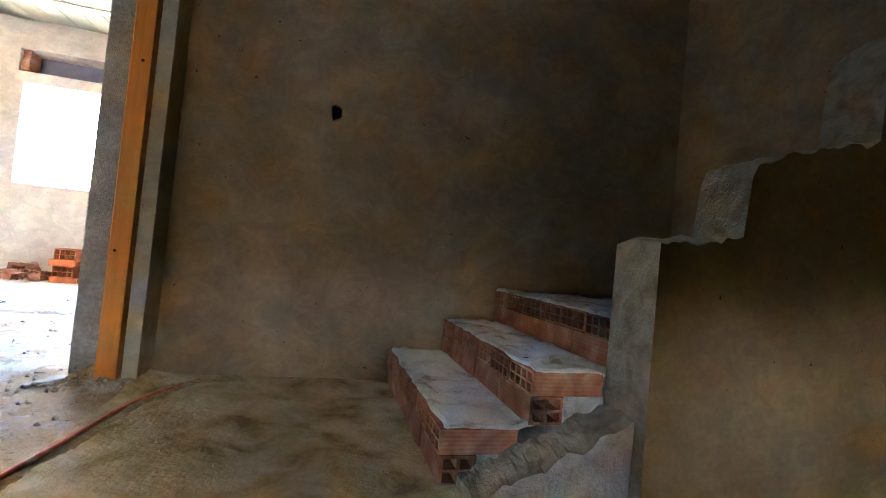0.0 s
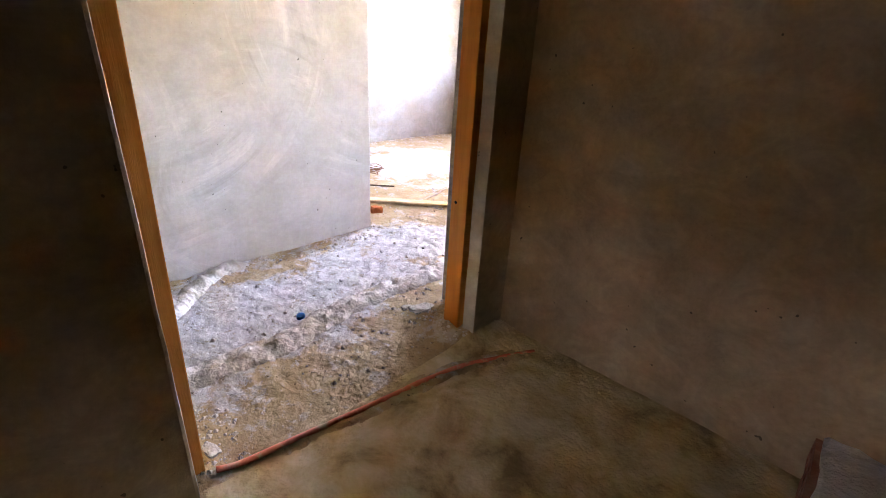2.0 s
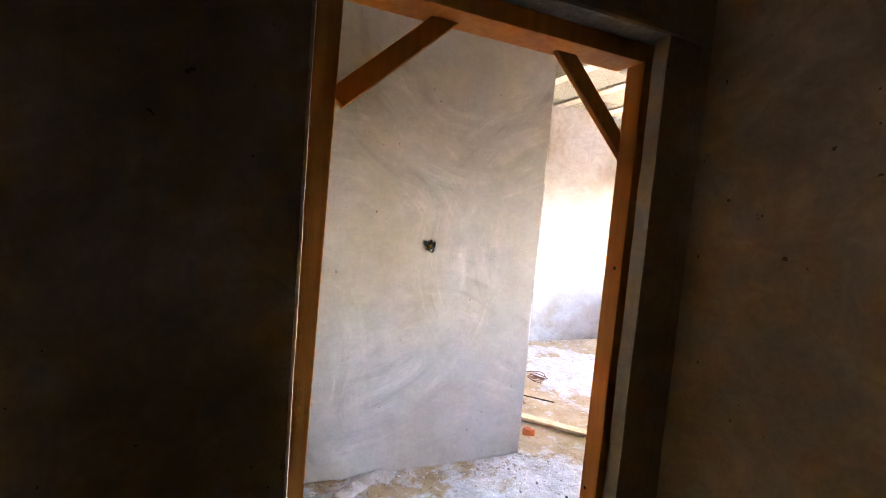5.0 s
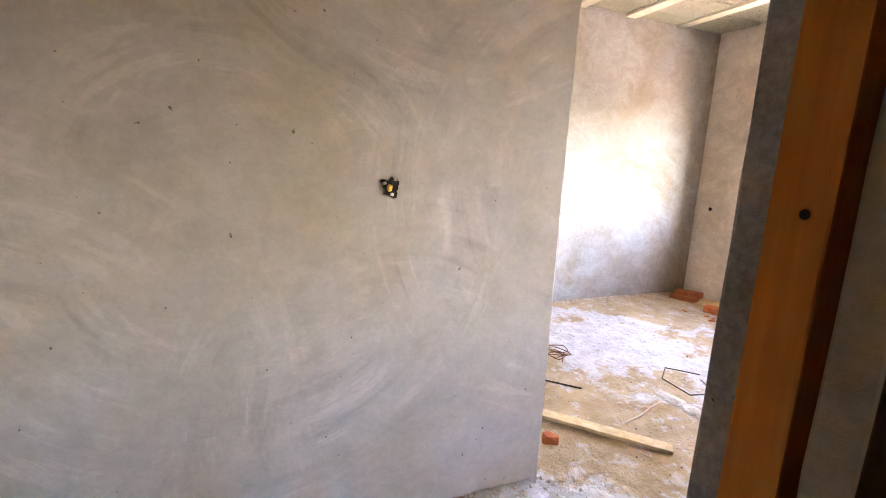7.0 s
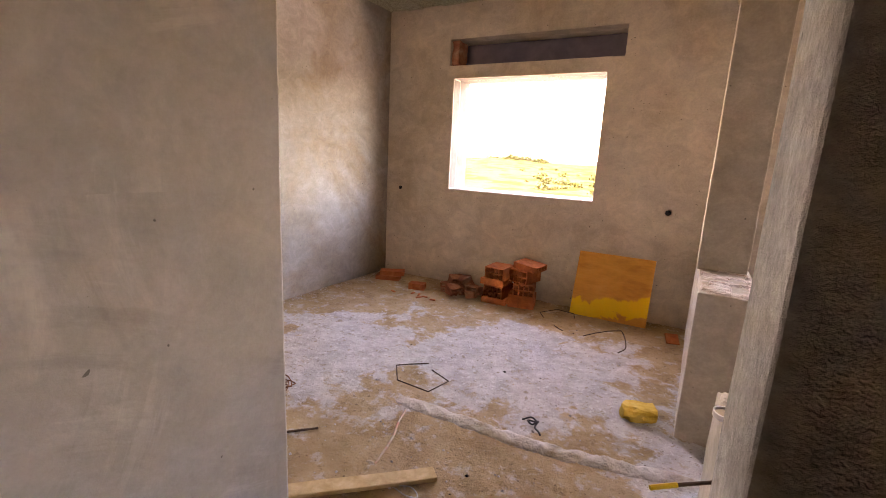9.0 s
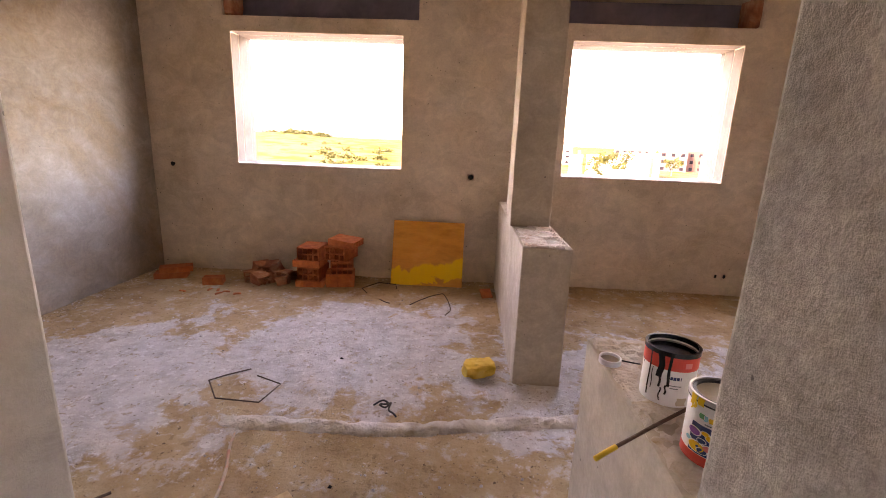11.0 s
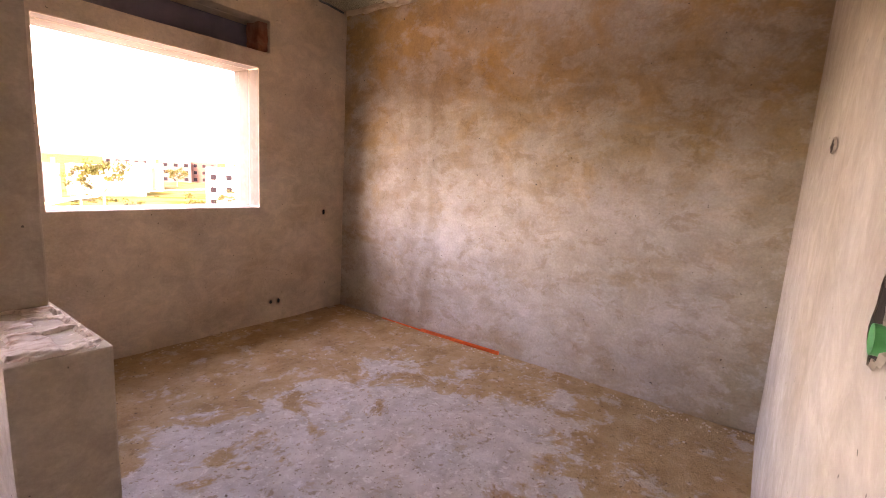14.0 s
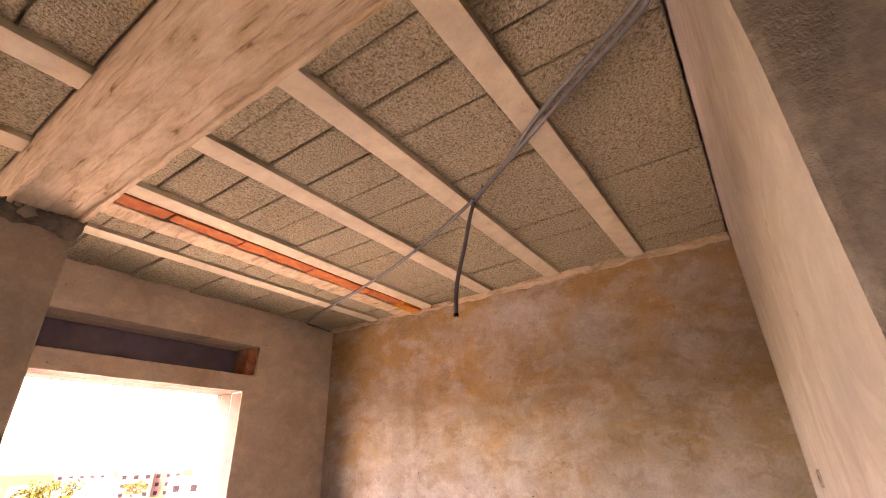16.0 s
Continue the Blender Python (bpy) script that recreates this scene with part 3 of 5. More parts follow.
# Pier: a low wall with a column standing on it, and the low wall by the door.
pier = tagged(mesh_object("pier_wall", worn_box((0.675, 4.92, -0.03), (0.942, NORTH - 0.004, 0.80), 0.008, 2, 0.14, 0.003, 1), M_PIER), "low cement-rendered wall under the column", "low wall", kind="structure")
tagged(mesh_object("column", worn_box((0.662, 5.53, 0.80), (0.922, 5.83, 2.67), 0.008, 2, 0.14, 0.003, 2), M_PIER), "grey cement-rendered column carrying the beam", "column", kind="structure")
low_wall = tagged(mesh_object("low_wall", worn_box((0.735, SOUTH + 0.002, -0.03), (0.965, 3.83, 0.79), 0.008, 2, 0.09, 0.004, 3), M_PIER), "low cement-rendered wall holding the paint cans", "low wall", kind="structure")


def crust(name, x0, x1, y0, y1, z, material, label, rise=0.012, seed=0, border=1.0):
    """A broken mortar crust lying on a ledge."""
    nx, ny = round((x1 - x0) / 0.012), round((y1 - y0) / 0.012)
    verts, faces = [], []
    for j in range(ny + 1):
        for i in range(nx + 1):
            x, y = x0 + (x1 - x0) * i / nx, y0 + (y1 - y0) * j / ny
            edge = min(i, j, nx - i, ny - j) == 0
            flake = noise.cell(Vector((x * 11 + seed, y * 24 + noise.noise(Vector((x * 9, y * 9, 1))) * 1.5, seed)))
            h = -0.006 if edge else rise * (0.25 + 0.75 * flake) + 0.006 * noise.noise(Vector((x * 40, y * 40, seed)))
            wob = 0.006 * border
            verts.append((x + wob * noise.noise(Vector((x * 30, y * 30, 3))), y + wob * noise.noise(Vector((x * 30, y * 30, 8))), z + h))
    n = nx + 1
    faces = [(j * n + i, j * n + i + 1, (j + 1) * n + i + 1, (j + 1) * n + i) for j in range(ny) for i in range(nx)]
    me = bpy.data.meshes.new(name)
    me.from_pydata(verts, [], faces)
    me.materials.append(material)
    return tagged(new(name, me), label, "mortar", kind="structure")


M_CRUST = speckled("pinkish_crust", [(0.3, (0.42, 0.25, 0.19)), (0.45, (0.60, 0.50, 0.43)), (0.7, (0.72, 0.66, 0.60))], 16, 0.95, 0.8, 60, 0.01, (1, 2.5, 1))
M_LEDGE = speckled("sandy_crust", [(0.3, (0.33, 0.22, 0.11)), (0.45, (0.50, 0.42, 0.34)), (0.7, (0.62, 0.57, 0.51))], 12, 0.95, 0.8, 60, 0.012)
crust("pier_crust", 0.682, 0.936, 4.927, 5.528, 0.801, M_CRUST, "flaking pinkish mortar on the low wall", 0.016, 1)
crust("ledge_crust", 0.738, 0.962, SOUTH + 0.012, 3.826, 0.791, M_LEDGE, "crumbling sandy mortar top of the low wall", 0.009, 2)

# Stairs: upper flight of hollow bricks, lower flight of cast steps.
def hollow_brick(length, width, height, across=4, up=2, depth=0.06):
    """A hollow clay brick centred on its base, its holes running along x."""
    bm = bmesh.new()

    def spans(total, n):
        web = min(0.010, total * 0.1)
        gap = (total - web * (n + 1)) / n
        out, at = [], -total / 2
        for i in range(n):
            out += [(at, at + web, False), (at + web, at + web + gap, True)]
            at += web + gap
        return out + [(at, total / 2, False)]
    ys, zs = spans(width, across), [(a + height / 2, b + height / 2, h) for a, b, h in spans(height, up)]
    for sgn in (-1, 1):
        x, xi = sgn * length / 2, sgn * (length / 2 - depth)
        for y0, y1, hy in ys:
            for z0, z1, hz in zs:
                ring = [(y0, z0), (y1, z0), (y1, z1), (y0, z1)]
                if hy and hz:
                    o, i = [[bm.verts.new((xx, *p)) for p in ring] for xx in (x, xi)]
                    bm.faces.new(i)
                    for k in range(4):
                        bm.faces.new((o[k], o[k - 1], i[k - 1], i[k]))
                else:
                    bm.faces.new([bm.verts.new((x, *p)) for p in ring])
    h, w = length / 2, width / 2
    rib = 6
    for y in (-w, w):
        for i in range(rib):
            z0, z1 = height * i / rib, height * (i + 1) / rib
            zm, yy = (z0 + z1) / 2, y * (1 - 0.012)
            for a, b, p, q in ((z0, zm, y, yy), (zm, z1, yy, y)):
                bm.faces.new([bm.verts.new(c) for c in ((-h, p, a), (h, p, a), (h, q, b), (-h, q, b))])
    for z in (0, height):
        bm.faces.new([bm.verts.new(c) for c in ((-h, -w, z), (h, -w, z), (h, w, z), (-h, w, z))])
    bmesh.ops.remove_doubles(bm, verts=bm.verts, dist=0.0004)
    return bm


M_TREAD = speckled("limed_tread", [(0.34, (0.36, 0.31, 0.25)), (0.42, (0.66, 0.64, 0.62)), (0.54, (0.82, 0.82, 0.83))], 7, 0.95, 0.9, 60, 0.012)
TREAD, RISE, FIRST = 0.272, 0.172, 2.04


def staircase():
    top = thing("staircase", pose(0, 0, 0), "unfinished stair flight of bare hollow bricks and lime mortar", "stairs")
    upper, lower = (bpy.data.meshes.new("brick") for _ in range(2))
    for me, size in ((upper, (0.24, 0.172, 0.072, 4, 2, 0.115)), (lower, (0.257, 0.11, 0.084, 2, 2, 0.12))):
        bm = hollow_brick(*size)
        bm.to_mesh(me)
        bm.free()
        me.materials.append(M_OLDBRICK)
    for i in range(3):
        x, z = FIRST + TREAD * i, RISE * i
        bm = worn_box((x + 0.012, 1.862, z + 0.152), (x + TREAD + 0.03 if i < 2 else 3.70, 2.898, z + RISE - 0.004), 0.006, 1, 0.03, 0.016, i)
        tread = part("step", bm, M_TREAD, top, "limewashed rough mortar tread")
        part("step_core", worn_box((x + 0.115, 1.86, z - 0.3), (x + TREAD + 0.12 if i < 2 else 3.70, 2.898, z + 0.085 if i < 2 else z + 0.15), 0), M_MORTAR, top)
        for k in range(6):
            b = new("brick", upper)
            b.parent, b.matrix_basis = tread, pose(x + 0.122 + random.uniform(-0.004, 0.004), 1.945 + 0.1735 * k, z + 0.085, 0, random.uniform(-1, 1), random.uniform(-1.5, 1.5))
        for k in range(4):
            b = new("brick", lower)
            b.parent, b.matrix_basis = tread, pose(x + 0.06 + random.uniform(-0.004, 0.004), 1.988 + 0.2595 * k, z - 0.002, 0, 0, 90 + random.uniform(-1, 1))
    return tagged(top, kind="structure")


staircase()
bm = bmesh.new()
for i in range(7):
    box(bm, (0.966, 1.452 - 0.27 * (i + 1), -1.45), (3.70, 1.45 - 0.27 * i, -0.172 * (i + 1)))
box(bm, (0.966, -1.6, -1.5), (3.70, 1.45, -1.45))
bmesh.ops.bevel(bm, geom=[e for e in bm.edges if e.calc_length() > 2], offset=0.012, segments=2, affect="EDGES")
tagged(mesh_object("lower_stairs", bm, M_STAIR), "dark rough concrete steps leading up to the landing", "stairs", kind="structure")


def profile_wall(name, x0, x1, y0, y1, base, height, material, label, step=0.02, jag=0.02):
    """A wall whose broken top follows height(x)."""
    bm = bmesh.new()
    n = round((x1 - x0) / step)
    cols = []
    for i in range(n + 1):
        x = x0 + (x1 - x0) * i / n
        rows = []
        for k, y in enumerate((y0, y0 + (y1 - y0) * 0.35, y0 + (y1 - y0) * 0.7, y1)):
            t = height(x) + jag * noise.noise(Vector((x * 16, y * 16, 2))) + jag * 0.6 * noise.noise(Vector((x * 45, y * 45, 7))) - (0.012 if k in (0, 3) else 0)
            sway = 0.006 * noise.noise(Vector((x * 6, y, 1)))
            rows.append((bm.verts.new((x, y + sway, base)), bm.verts.new((x, y + sway, t))))
        cols.append(rows)
    for a, b in zip(cols, cols[1:]):
        for k in range(3):
            bm.faces.new((a[k][1], b[k][1], b[k + 1][1], a[k + 1][1]))
        for k in (0, 3):
            bm.faces.new((a[k][0], b[k][0], b[k][1], a[k][1]))
    for c in (cols[0], cols[-1]):
        for k in range(3):
            bm.faces.new((c[k][0], c[k + 1][0], c[k + 1][1], c[k][1]))
    ob = tagged(mesh_object(name, bm, [material, M_RAW]), label, "wall", kind="structure")
    for f in ob.data.polygons:
        f.material_index = 1 if f.normal.z > 0.3 or f.normal.x < -0.7 else 0
    return ob


M_RAW = speckled("raw_broken_edge", [(0.3, (0.26, 0.215, 0.155)), (0.5, (0.44, 0.385, 0.30)), (0.7, (0.58, 0.53, 0.45))], 14, 0.95, 0.8, 50, 0.015)


def parapet_top(x):
    if x < 2.845:
        return 0.735 + 0.14 * (x - 2.43)
    if x < 3.375:
        return 0.975 + 0.29 * (x - 2.707) - 0.09 * math.exp(-((x - 2.845) / 0.02) ** 2)
    return 1.353 + 0.56 * (x - 3.118) - 0.12 * math.exp(-((x - 3.375) / 0.02) ** 2)


profile_wall("stair_parapet", 2.56, 3.70, 1.66, 1.852, -1.4, parapet_top, M_PARAPET, "broken stepped brown cement wall beside the stairs")
profile_wall("stair_stringer", 2.10, 2.556, 1.70, 1.857, -1.4, lambda x: 0.04 + 0.46 * (x - 2.10), M_MORTAR, "rough grey mortar filling under the brick steps", 0.012, 0.022)


# Door frame of raw pine with corner braces.
def door_frame():
    top = thing("door_frame", pose(0, 0, 0), "raw orange pine door frame with diagonal corner braces", "door frame")
    for y, s in ((1.737, -1), (2.711, 1)):
        post = part("post", worn_box((0.842, min(y, y + s * 0.060), 0.02), (0.918, max(y, y + s * 0.058), 2.05), 0.004, 2), M_PINE, top)
        if s < 0:
            for v in post.data.vertices:
                v.co.y += 0.014 * v.co.z
            board = part("stop_board", worn_box((0.80, y - 0.05, 0.03), (0.834, y + 0.004, 2.05), 0.003, 1), M_PLANK, post, "pale stop board")
            for v in board.data.vertices:
                v.co.y += 0.014 * v.co.z
        for z in (0.55, 1.33) if s > 0 else (0.9,):
            bm = bmesh.new()
            bmesh.ops.create_circle(bm, cap_ends=True, segments=10, radius=0.0065 + 0.0015 * math.sin(z * 40), matrix=pose(0.876 + 0.015 * math.sin(z * 30), y - s * 0.001 + (0.014 * z if s < 0 else 0), z, 90))
            part("knot", bm, M_DARK, post)
    part("header", worn_box((0.80, 1.74, 1.993), (0.918, 2.708, 2.05), 0.004, 2), M_PINE, top)
    for ya, za, yb, zb in ((1.785, 1.742, 2.07, 2.01), (2.745, 1.715, 2.445, 2.01)):
        mid, run = Vector((0.835, (ya + yb) / 2, (za + zb) / 2)), Vector((0, yb - ya, zb - za))
        ob = part("brace", worn_box((-0.012, -run.length / 2 - 0.02, -0.028), (0.012, run.length / 2 + 0.02, 0.028), 0.003, 1), M_PINE, top)
        ob.matrix_basis = Matrix.Translation(mid) @ Matrix.Rotation(math.atan2(run.z, run.y), 4, "X")
    return top


door_frame()

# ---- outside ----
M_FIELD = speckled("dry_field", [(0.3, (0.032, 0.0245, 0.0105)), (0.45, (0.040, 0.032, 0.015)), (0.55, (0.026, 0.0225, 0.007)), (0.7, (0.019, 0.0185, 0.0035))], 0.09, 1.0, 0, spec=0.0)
# Made-up pale ground, out of view, that reflects sunlight in at the windows.
M_BOUNCE_LOT = speckled("bounce_lot", [(0.3, (0.22, 0.195, 0.165)), (0.5, (0.28, 0.255, 0.22)), (0.7, (0.34, 0.315, 0.28))], 0.5, 1.0, 0, spec=0.0)
M_ROAD = speckled("pale_track", [(0.3, (0.18, 0.15, 0.108)), (0.7, (0.216, 0.186, 0.144))], 0.4, 1.0, 0, spec=0.0)
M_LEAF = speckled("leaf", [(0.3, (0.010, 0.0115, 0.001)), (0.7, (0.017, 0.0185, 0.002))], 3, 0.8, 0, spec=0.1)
M_BARK = speckled("bark", [(0.3, (0.08, 0.055, 0.035)), (0.7, (0.16, 0.12, 0.08))], 8, 0.95, 0)
M_WHITEWASH = speckled("whitewash", [(0.3, (0.18, 0.168, 0.162)), (0.7, (0.216, 0.204, 0.198))], 0.5, 0.95, 0)
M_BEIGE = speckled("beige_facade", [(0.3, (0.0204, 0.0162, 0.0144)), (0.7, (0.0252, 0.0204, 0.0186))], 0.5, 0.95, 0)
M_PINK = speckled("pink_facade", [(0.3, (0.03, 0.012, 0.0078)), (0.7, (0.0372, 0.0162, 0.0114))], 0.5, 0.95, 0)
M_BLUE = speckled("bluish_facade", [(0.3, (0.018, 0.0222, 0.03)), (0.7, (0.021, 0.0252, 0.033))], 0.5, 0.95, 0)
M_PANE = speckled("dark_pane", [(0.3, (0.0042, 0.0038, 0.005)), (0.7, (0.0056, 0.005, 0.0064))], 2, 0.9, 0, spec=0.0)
# The haze of distance is put into this blue colour.
M_RIDGE = speckled("haze_tinted_hills", [(0.3, (0.02, 0.035, 0.05)), (0.7, (0.03, 0.045, 0.06))], 0.002, 1.0, 0, spec=0.0)
LAND = -9.0


def land(x, y):
    d = math.hypot(x, y)
    b = math.degrees(math.atan2(x, y))
    rise = max(0.0, min(1.0, (d - 90) / 380)) * max(0.0, min(1.0, (6 - b) / 14)) if b < 6 else 0.0
    crest = 9.9 + 2.2 * math.exp(-((b + 22) / 4) ** 2) - 3.2 * max(0.0, min(1.0, (b + 18) / 16)) - (3.0 if b < -32 else 0)
    wave = 0.9 * noise.noise(Vector((x * 0.012, y * 0.012, 4))) + 0.3 * noise.noise(Vector((x * 0.06, y * 0.06, 1)))
    fade = max(0.0, min(1.0, (d - 25) / 60)) * (1 if d < 700 else max(0.0, 1 - (d - 700) / 600))
    return LAND + crest * rise * (3 * rise - 2 * rise * rise) * (1 if d < 520 else max(0, 1 - (d - 520) / 400)) + wave * fade


def ground():
    rings = [3, 8, 15, 25, 35, 45, 55, 70, 85, 100, 120, 140, 160, 185, 210, 240, 270, 300, 335, 370, 410, 450, 480, 520, 580, 650, 800, 1100, 1700, 2600, 4200]
    n, verts, faces = 180, [(0, 0, LAND)], []
    for r in rings:
        for i in range(n):
            a = 2 * math.pi * i / n
            x, y = r * math.sin(a), r * math.cos(a)
            verts.append((x, y, land(x, y)))
    faces += [(0, 1 + (i + 1) % n, 1 + i) for i in range(n)]
    for k in range(len(rings) - 1):
        for i in range(n):
            a, b = 1 + k * n + i, 1 + k * n + (i + 1) % n
            faces.append((a, b, b + n, a + n))
    me = bpy.data.meshes.new("ground")
    me.from_pydata(verts, [], faces)
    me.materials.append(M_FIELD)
    me.materials.append(M_BOUNCE_LOT)
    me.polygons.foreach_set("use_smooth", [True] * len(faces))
    # Unseen ground within 55 m is paled to bounce light up to the ceilings.
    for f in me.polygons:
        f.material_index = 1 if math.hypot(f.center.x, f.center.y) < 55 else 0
    tagged(new("ground", me), "dry grassland rolling away to low hills", "ground", kind="structure")


ground()


def spot(bearing, dist):
    a = radians(bearing)
    x, y = 0.3 + dist * math.sin(a), 3.0 + dist * math.cos(a)
    return x, y, land(x, y)


def track():
    verts, faces = [], []
    for k in range(40):
        t = k / 39
        x, y, _ = spot(12 + 16 * t, 118 + 75 * t + 10 * math.sin(3 * t))
        for w in (-2.4, 2.4):
            verts.append((x - w * 0.5, y + w, land(x - w * 0.5, y + w) + 0.12))
        if k:
            faces.append((2 * k - 2, 2 * k - 1, 2 * k + 1, 2 * k))
    me = bpy.data.meshes.new("road")
    me.from_pydata(verts, [], faces)
    me.materials.append(M_ROAD)
    tagged(new("road", me), "pale dirt track crossing the field", "road", kind="structure")


track()


def house(bearing, dist, width, depth, height, turn, wall_mat, floors, bays, label, trim=None, lift=0.0):
    x, y, z = spot(bearing, dist)
    top = thing("house", pose(x, y, z - 0.3, 0, 0, -bearing + turn), label, "building", "houses across the field")
    part("wall", worn_box((-width / 2, 0, 0), (width / 2, depth, height), 0.05, 1), wall_mat, top)
    bm = bmesh.new()
    for a, b, c, d in ((-width / 2, -0.05, width / 2, 0.3), (-width / 2, depth - 0.3, width / 2, depth + 0.05), (-width / 2 - 0.05, 0.3, -width / 2 + 0.25, depth - 0.3), (width / 2 - 0.25, 0.3, width / 2 + 0.05, depth - 0.3)):
        box(bm, (a, b, height), (c, d, height + 0.8))
    part("parapet", bm, trim or wall_mat, top)
    part("stair_tower", worn_box((width * 0.1, depth * 0.4, height), (width * 0.32, depth * 0.75, height + 2.0), 0.05, 1), trim or wall_mat, top)
    for f in range(floors):
        for k in range(bays):
            cx, cz = -width / 2 + width * (k + 0.5) / bays, height * (f + 0.52) / floors
            w, h = width / bays * 0.19, height / floors * 0.22
            win = part("window", worn_box((cx - w - 0.1, -0.06, cz - h - 0.1), (cx + w + 0.1, 0.02, cz + h + 0.1), 0.02, 1), trim or wall_mat, top)
            part("pane", worn_box((cx - w, -0.09, cz - h), (cx + w, -0.05, cz + h), 0.01, 1), M_PANE, win)
    return top


house(13.2, 125, 3.4, 9, 7.6, 0, M_BLUE, 1, 0, "narrow bluish plastered house end")
house(17.6, 150, 17, 10, 7.6, -4, M_WHITEWASH, 3, 0, "long blank white plastered house")
house(20.9, 185, 10, 9, 8.3, 5, M_WHITEWASH, 3, 0, "blank white house with a red-brown corner")
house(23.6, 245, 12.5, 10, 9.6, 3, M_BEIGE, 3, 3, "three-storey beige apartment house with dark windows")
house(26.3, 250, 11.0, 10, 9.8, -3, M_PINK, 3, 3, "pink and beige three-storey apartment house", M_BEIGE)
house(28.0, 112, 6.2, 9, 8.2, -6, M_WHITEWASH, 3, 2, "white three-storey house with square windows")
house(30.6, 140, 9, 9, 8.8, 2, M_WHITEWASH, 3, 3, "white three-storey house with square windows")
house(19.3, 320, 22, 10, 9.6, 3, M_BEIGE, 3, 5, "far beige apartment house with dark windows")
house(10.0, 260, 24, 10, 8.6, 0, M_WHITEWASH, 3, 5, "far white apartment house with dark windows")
x, y, z = spot(20.9, 184)
red = thing("brick_pillar", pose(x, y, z, 0, 0, -20.9), "red-brown unplastered brick corner against a white house", "pillar")
part("shaft", worn_box((1.6, -1.6, -0.2), (2.6, -0.4, 7.4), 0.05, 1), M_PINK, red)


def tree(bearing, dist, tall, spread, seed, label):
    rnd = random.Random(seed)
    x, y, z = spot(bearing, dist)
    top = thing("tree", pose(x, y, z - 0.1), label, "tree", "trees on the field")
    bm = bmesh.new()
    tips = []

    def limb(a, b, r0, r1):
        d = b - a
        m = Matrix.Translation((a + b) / 2) @ d.to_track_quat("Z", "Y").to_matrix().to_4x4()
        bmesh.ops.create_cone(bm, segments=7, radius1=r0, radius2=r1, depth=d.length, matrix=m)
    fork = Vector((rnd.uniform(-0.2, 0.2), 0, tall * 0.4))
    limb(Vector((0, 0, 0)), fork, tall * 0.03, tall * 0.02)
    for k in range(8):
        a = k * 0.8 + rnd.uniform(-0.3, 0.3)
        end = fork + Vector((math.cos(a) * spread * rnd.uniform(0.3, 0.5), math.sin(a) * spread * rnd.uniform(0.3, 0.5), tall * rnd.uniform(0.15, 0.55)))
        limb(fork, end, tall * 0.016, tall * 0.005)
        tips.append(end)
        for _ in range(3):
            e2 = end + Vector((rnd.uniform(-1, 1), rnd.uniform(-1, 1), rnd.uniform(-0.2, 0.8))) * spread * 0.16
            limb(end, e2, tall * 0.006, tall * 0.002)
            tips.append(e2)
    part("trunk", bm, M_BARK, top)
    verts, faces = [], []
    for t in tips:
        for _ in range(46):
            p = t + Vector((rnd.gauss(0, 1), rnd.gauss(0, 1), rnd.gauss(0, 0.8))) * spread * 0.06
            u, v = (Vector((rnd.uniform(-1, 1), rnd.uniform(-1, 1), rnd.uniform(-1, 1))).normalized() * spread * rnd.uniform(0.018, 0.036) for _ in range(2))
            n = len(verts)
            verts += [p + u, p + v, p - u, p - v]
            faces.append((n, n + 1, n + 2, n + 3))
    me = bpy.data.meshes.new("crown")
    me.from_pydata(verts, [], faces)
    me.materials.append(M_LEAF)
    new("crown", me).parent = top


tree(17.3, 100, 8.4, 7.5, 3, "sparse yellow-green tree in front of white houses")
tree(15.4, 104, 7.6, 4.5, 5, "sparse yellow-green tree in front of white houses")
tree(23.7, 205, 6.5, 7, 7, "small round yellow-green tree by the apartment houses")
tree(28.8, 106, 4.0, 4.5, 9, "low yellow-green tree beside a white house")


def bushes(name, n, b0, b1, d0, d1, size, seed, label):
    rnd = random.Random(seed)
    verts, faces = [], []
    for _ in range(n):
        b, d = rnd.uniform(b0, b1), rnd.uniform(d0, d1)
        x, y, z = spot(b, d)
        s = size * rnd.uniform(0.5, 1.5)
        for _ in range(70):
            p = Vector((x + rnd.gauss(0, s * 0.45), y + rnd.gauss(0, s * 0.45), z + abs(rnd.gauss(0, s * 0.3))))
            u, v = (Vector((rnd.uniform(-1, 1), rnd.uniform(-1, 1), rnd.uniform(-1, 1))).normalized() * s * 0.16 for _ in range(2))
            k = len(verts)
            verts += [p + u, p + v, p - u, p - v]
            faces.append((k, k + 1, k + 2, k + 3))
    me = bpy.data.meshes.new(name)
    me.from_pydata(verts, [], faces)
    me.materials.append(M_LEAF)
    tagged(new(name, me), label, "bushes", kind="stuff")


bushes("hill_bushes", 34, -24, -17, 380, 480, 4.5, 11, "scattered olive scrub along the hill crest")
bushes("slope_bushes", 30, -20, -9, 150, 290, 2.2, 12, "scattered scrub down the dry slope")
bushes("field_bushes", 40, 11, 30, 105, 170, 1.0, 13, "low weeds on the field before the houses")
bushes("near_bushes", 10, -9, -6, 110, 140, 2.0, 14, "yellow-green shrubs on the slope")
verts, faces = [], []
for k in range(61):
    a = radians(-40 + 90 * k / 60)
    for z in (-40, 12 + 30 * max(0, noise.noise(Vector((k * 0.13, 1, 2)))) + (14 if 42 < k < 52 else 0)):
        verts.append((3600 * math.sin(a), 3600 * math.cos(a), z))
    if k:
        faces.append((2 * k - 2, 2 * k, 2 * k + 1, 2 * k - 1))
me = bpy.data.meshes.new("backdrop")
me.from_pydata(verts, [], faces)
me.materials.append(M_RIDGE)
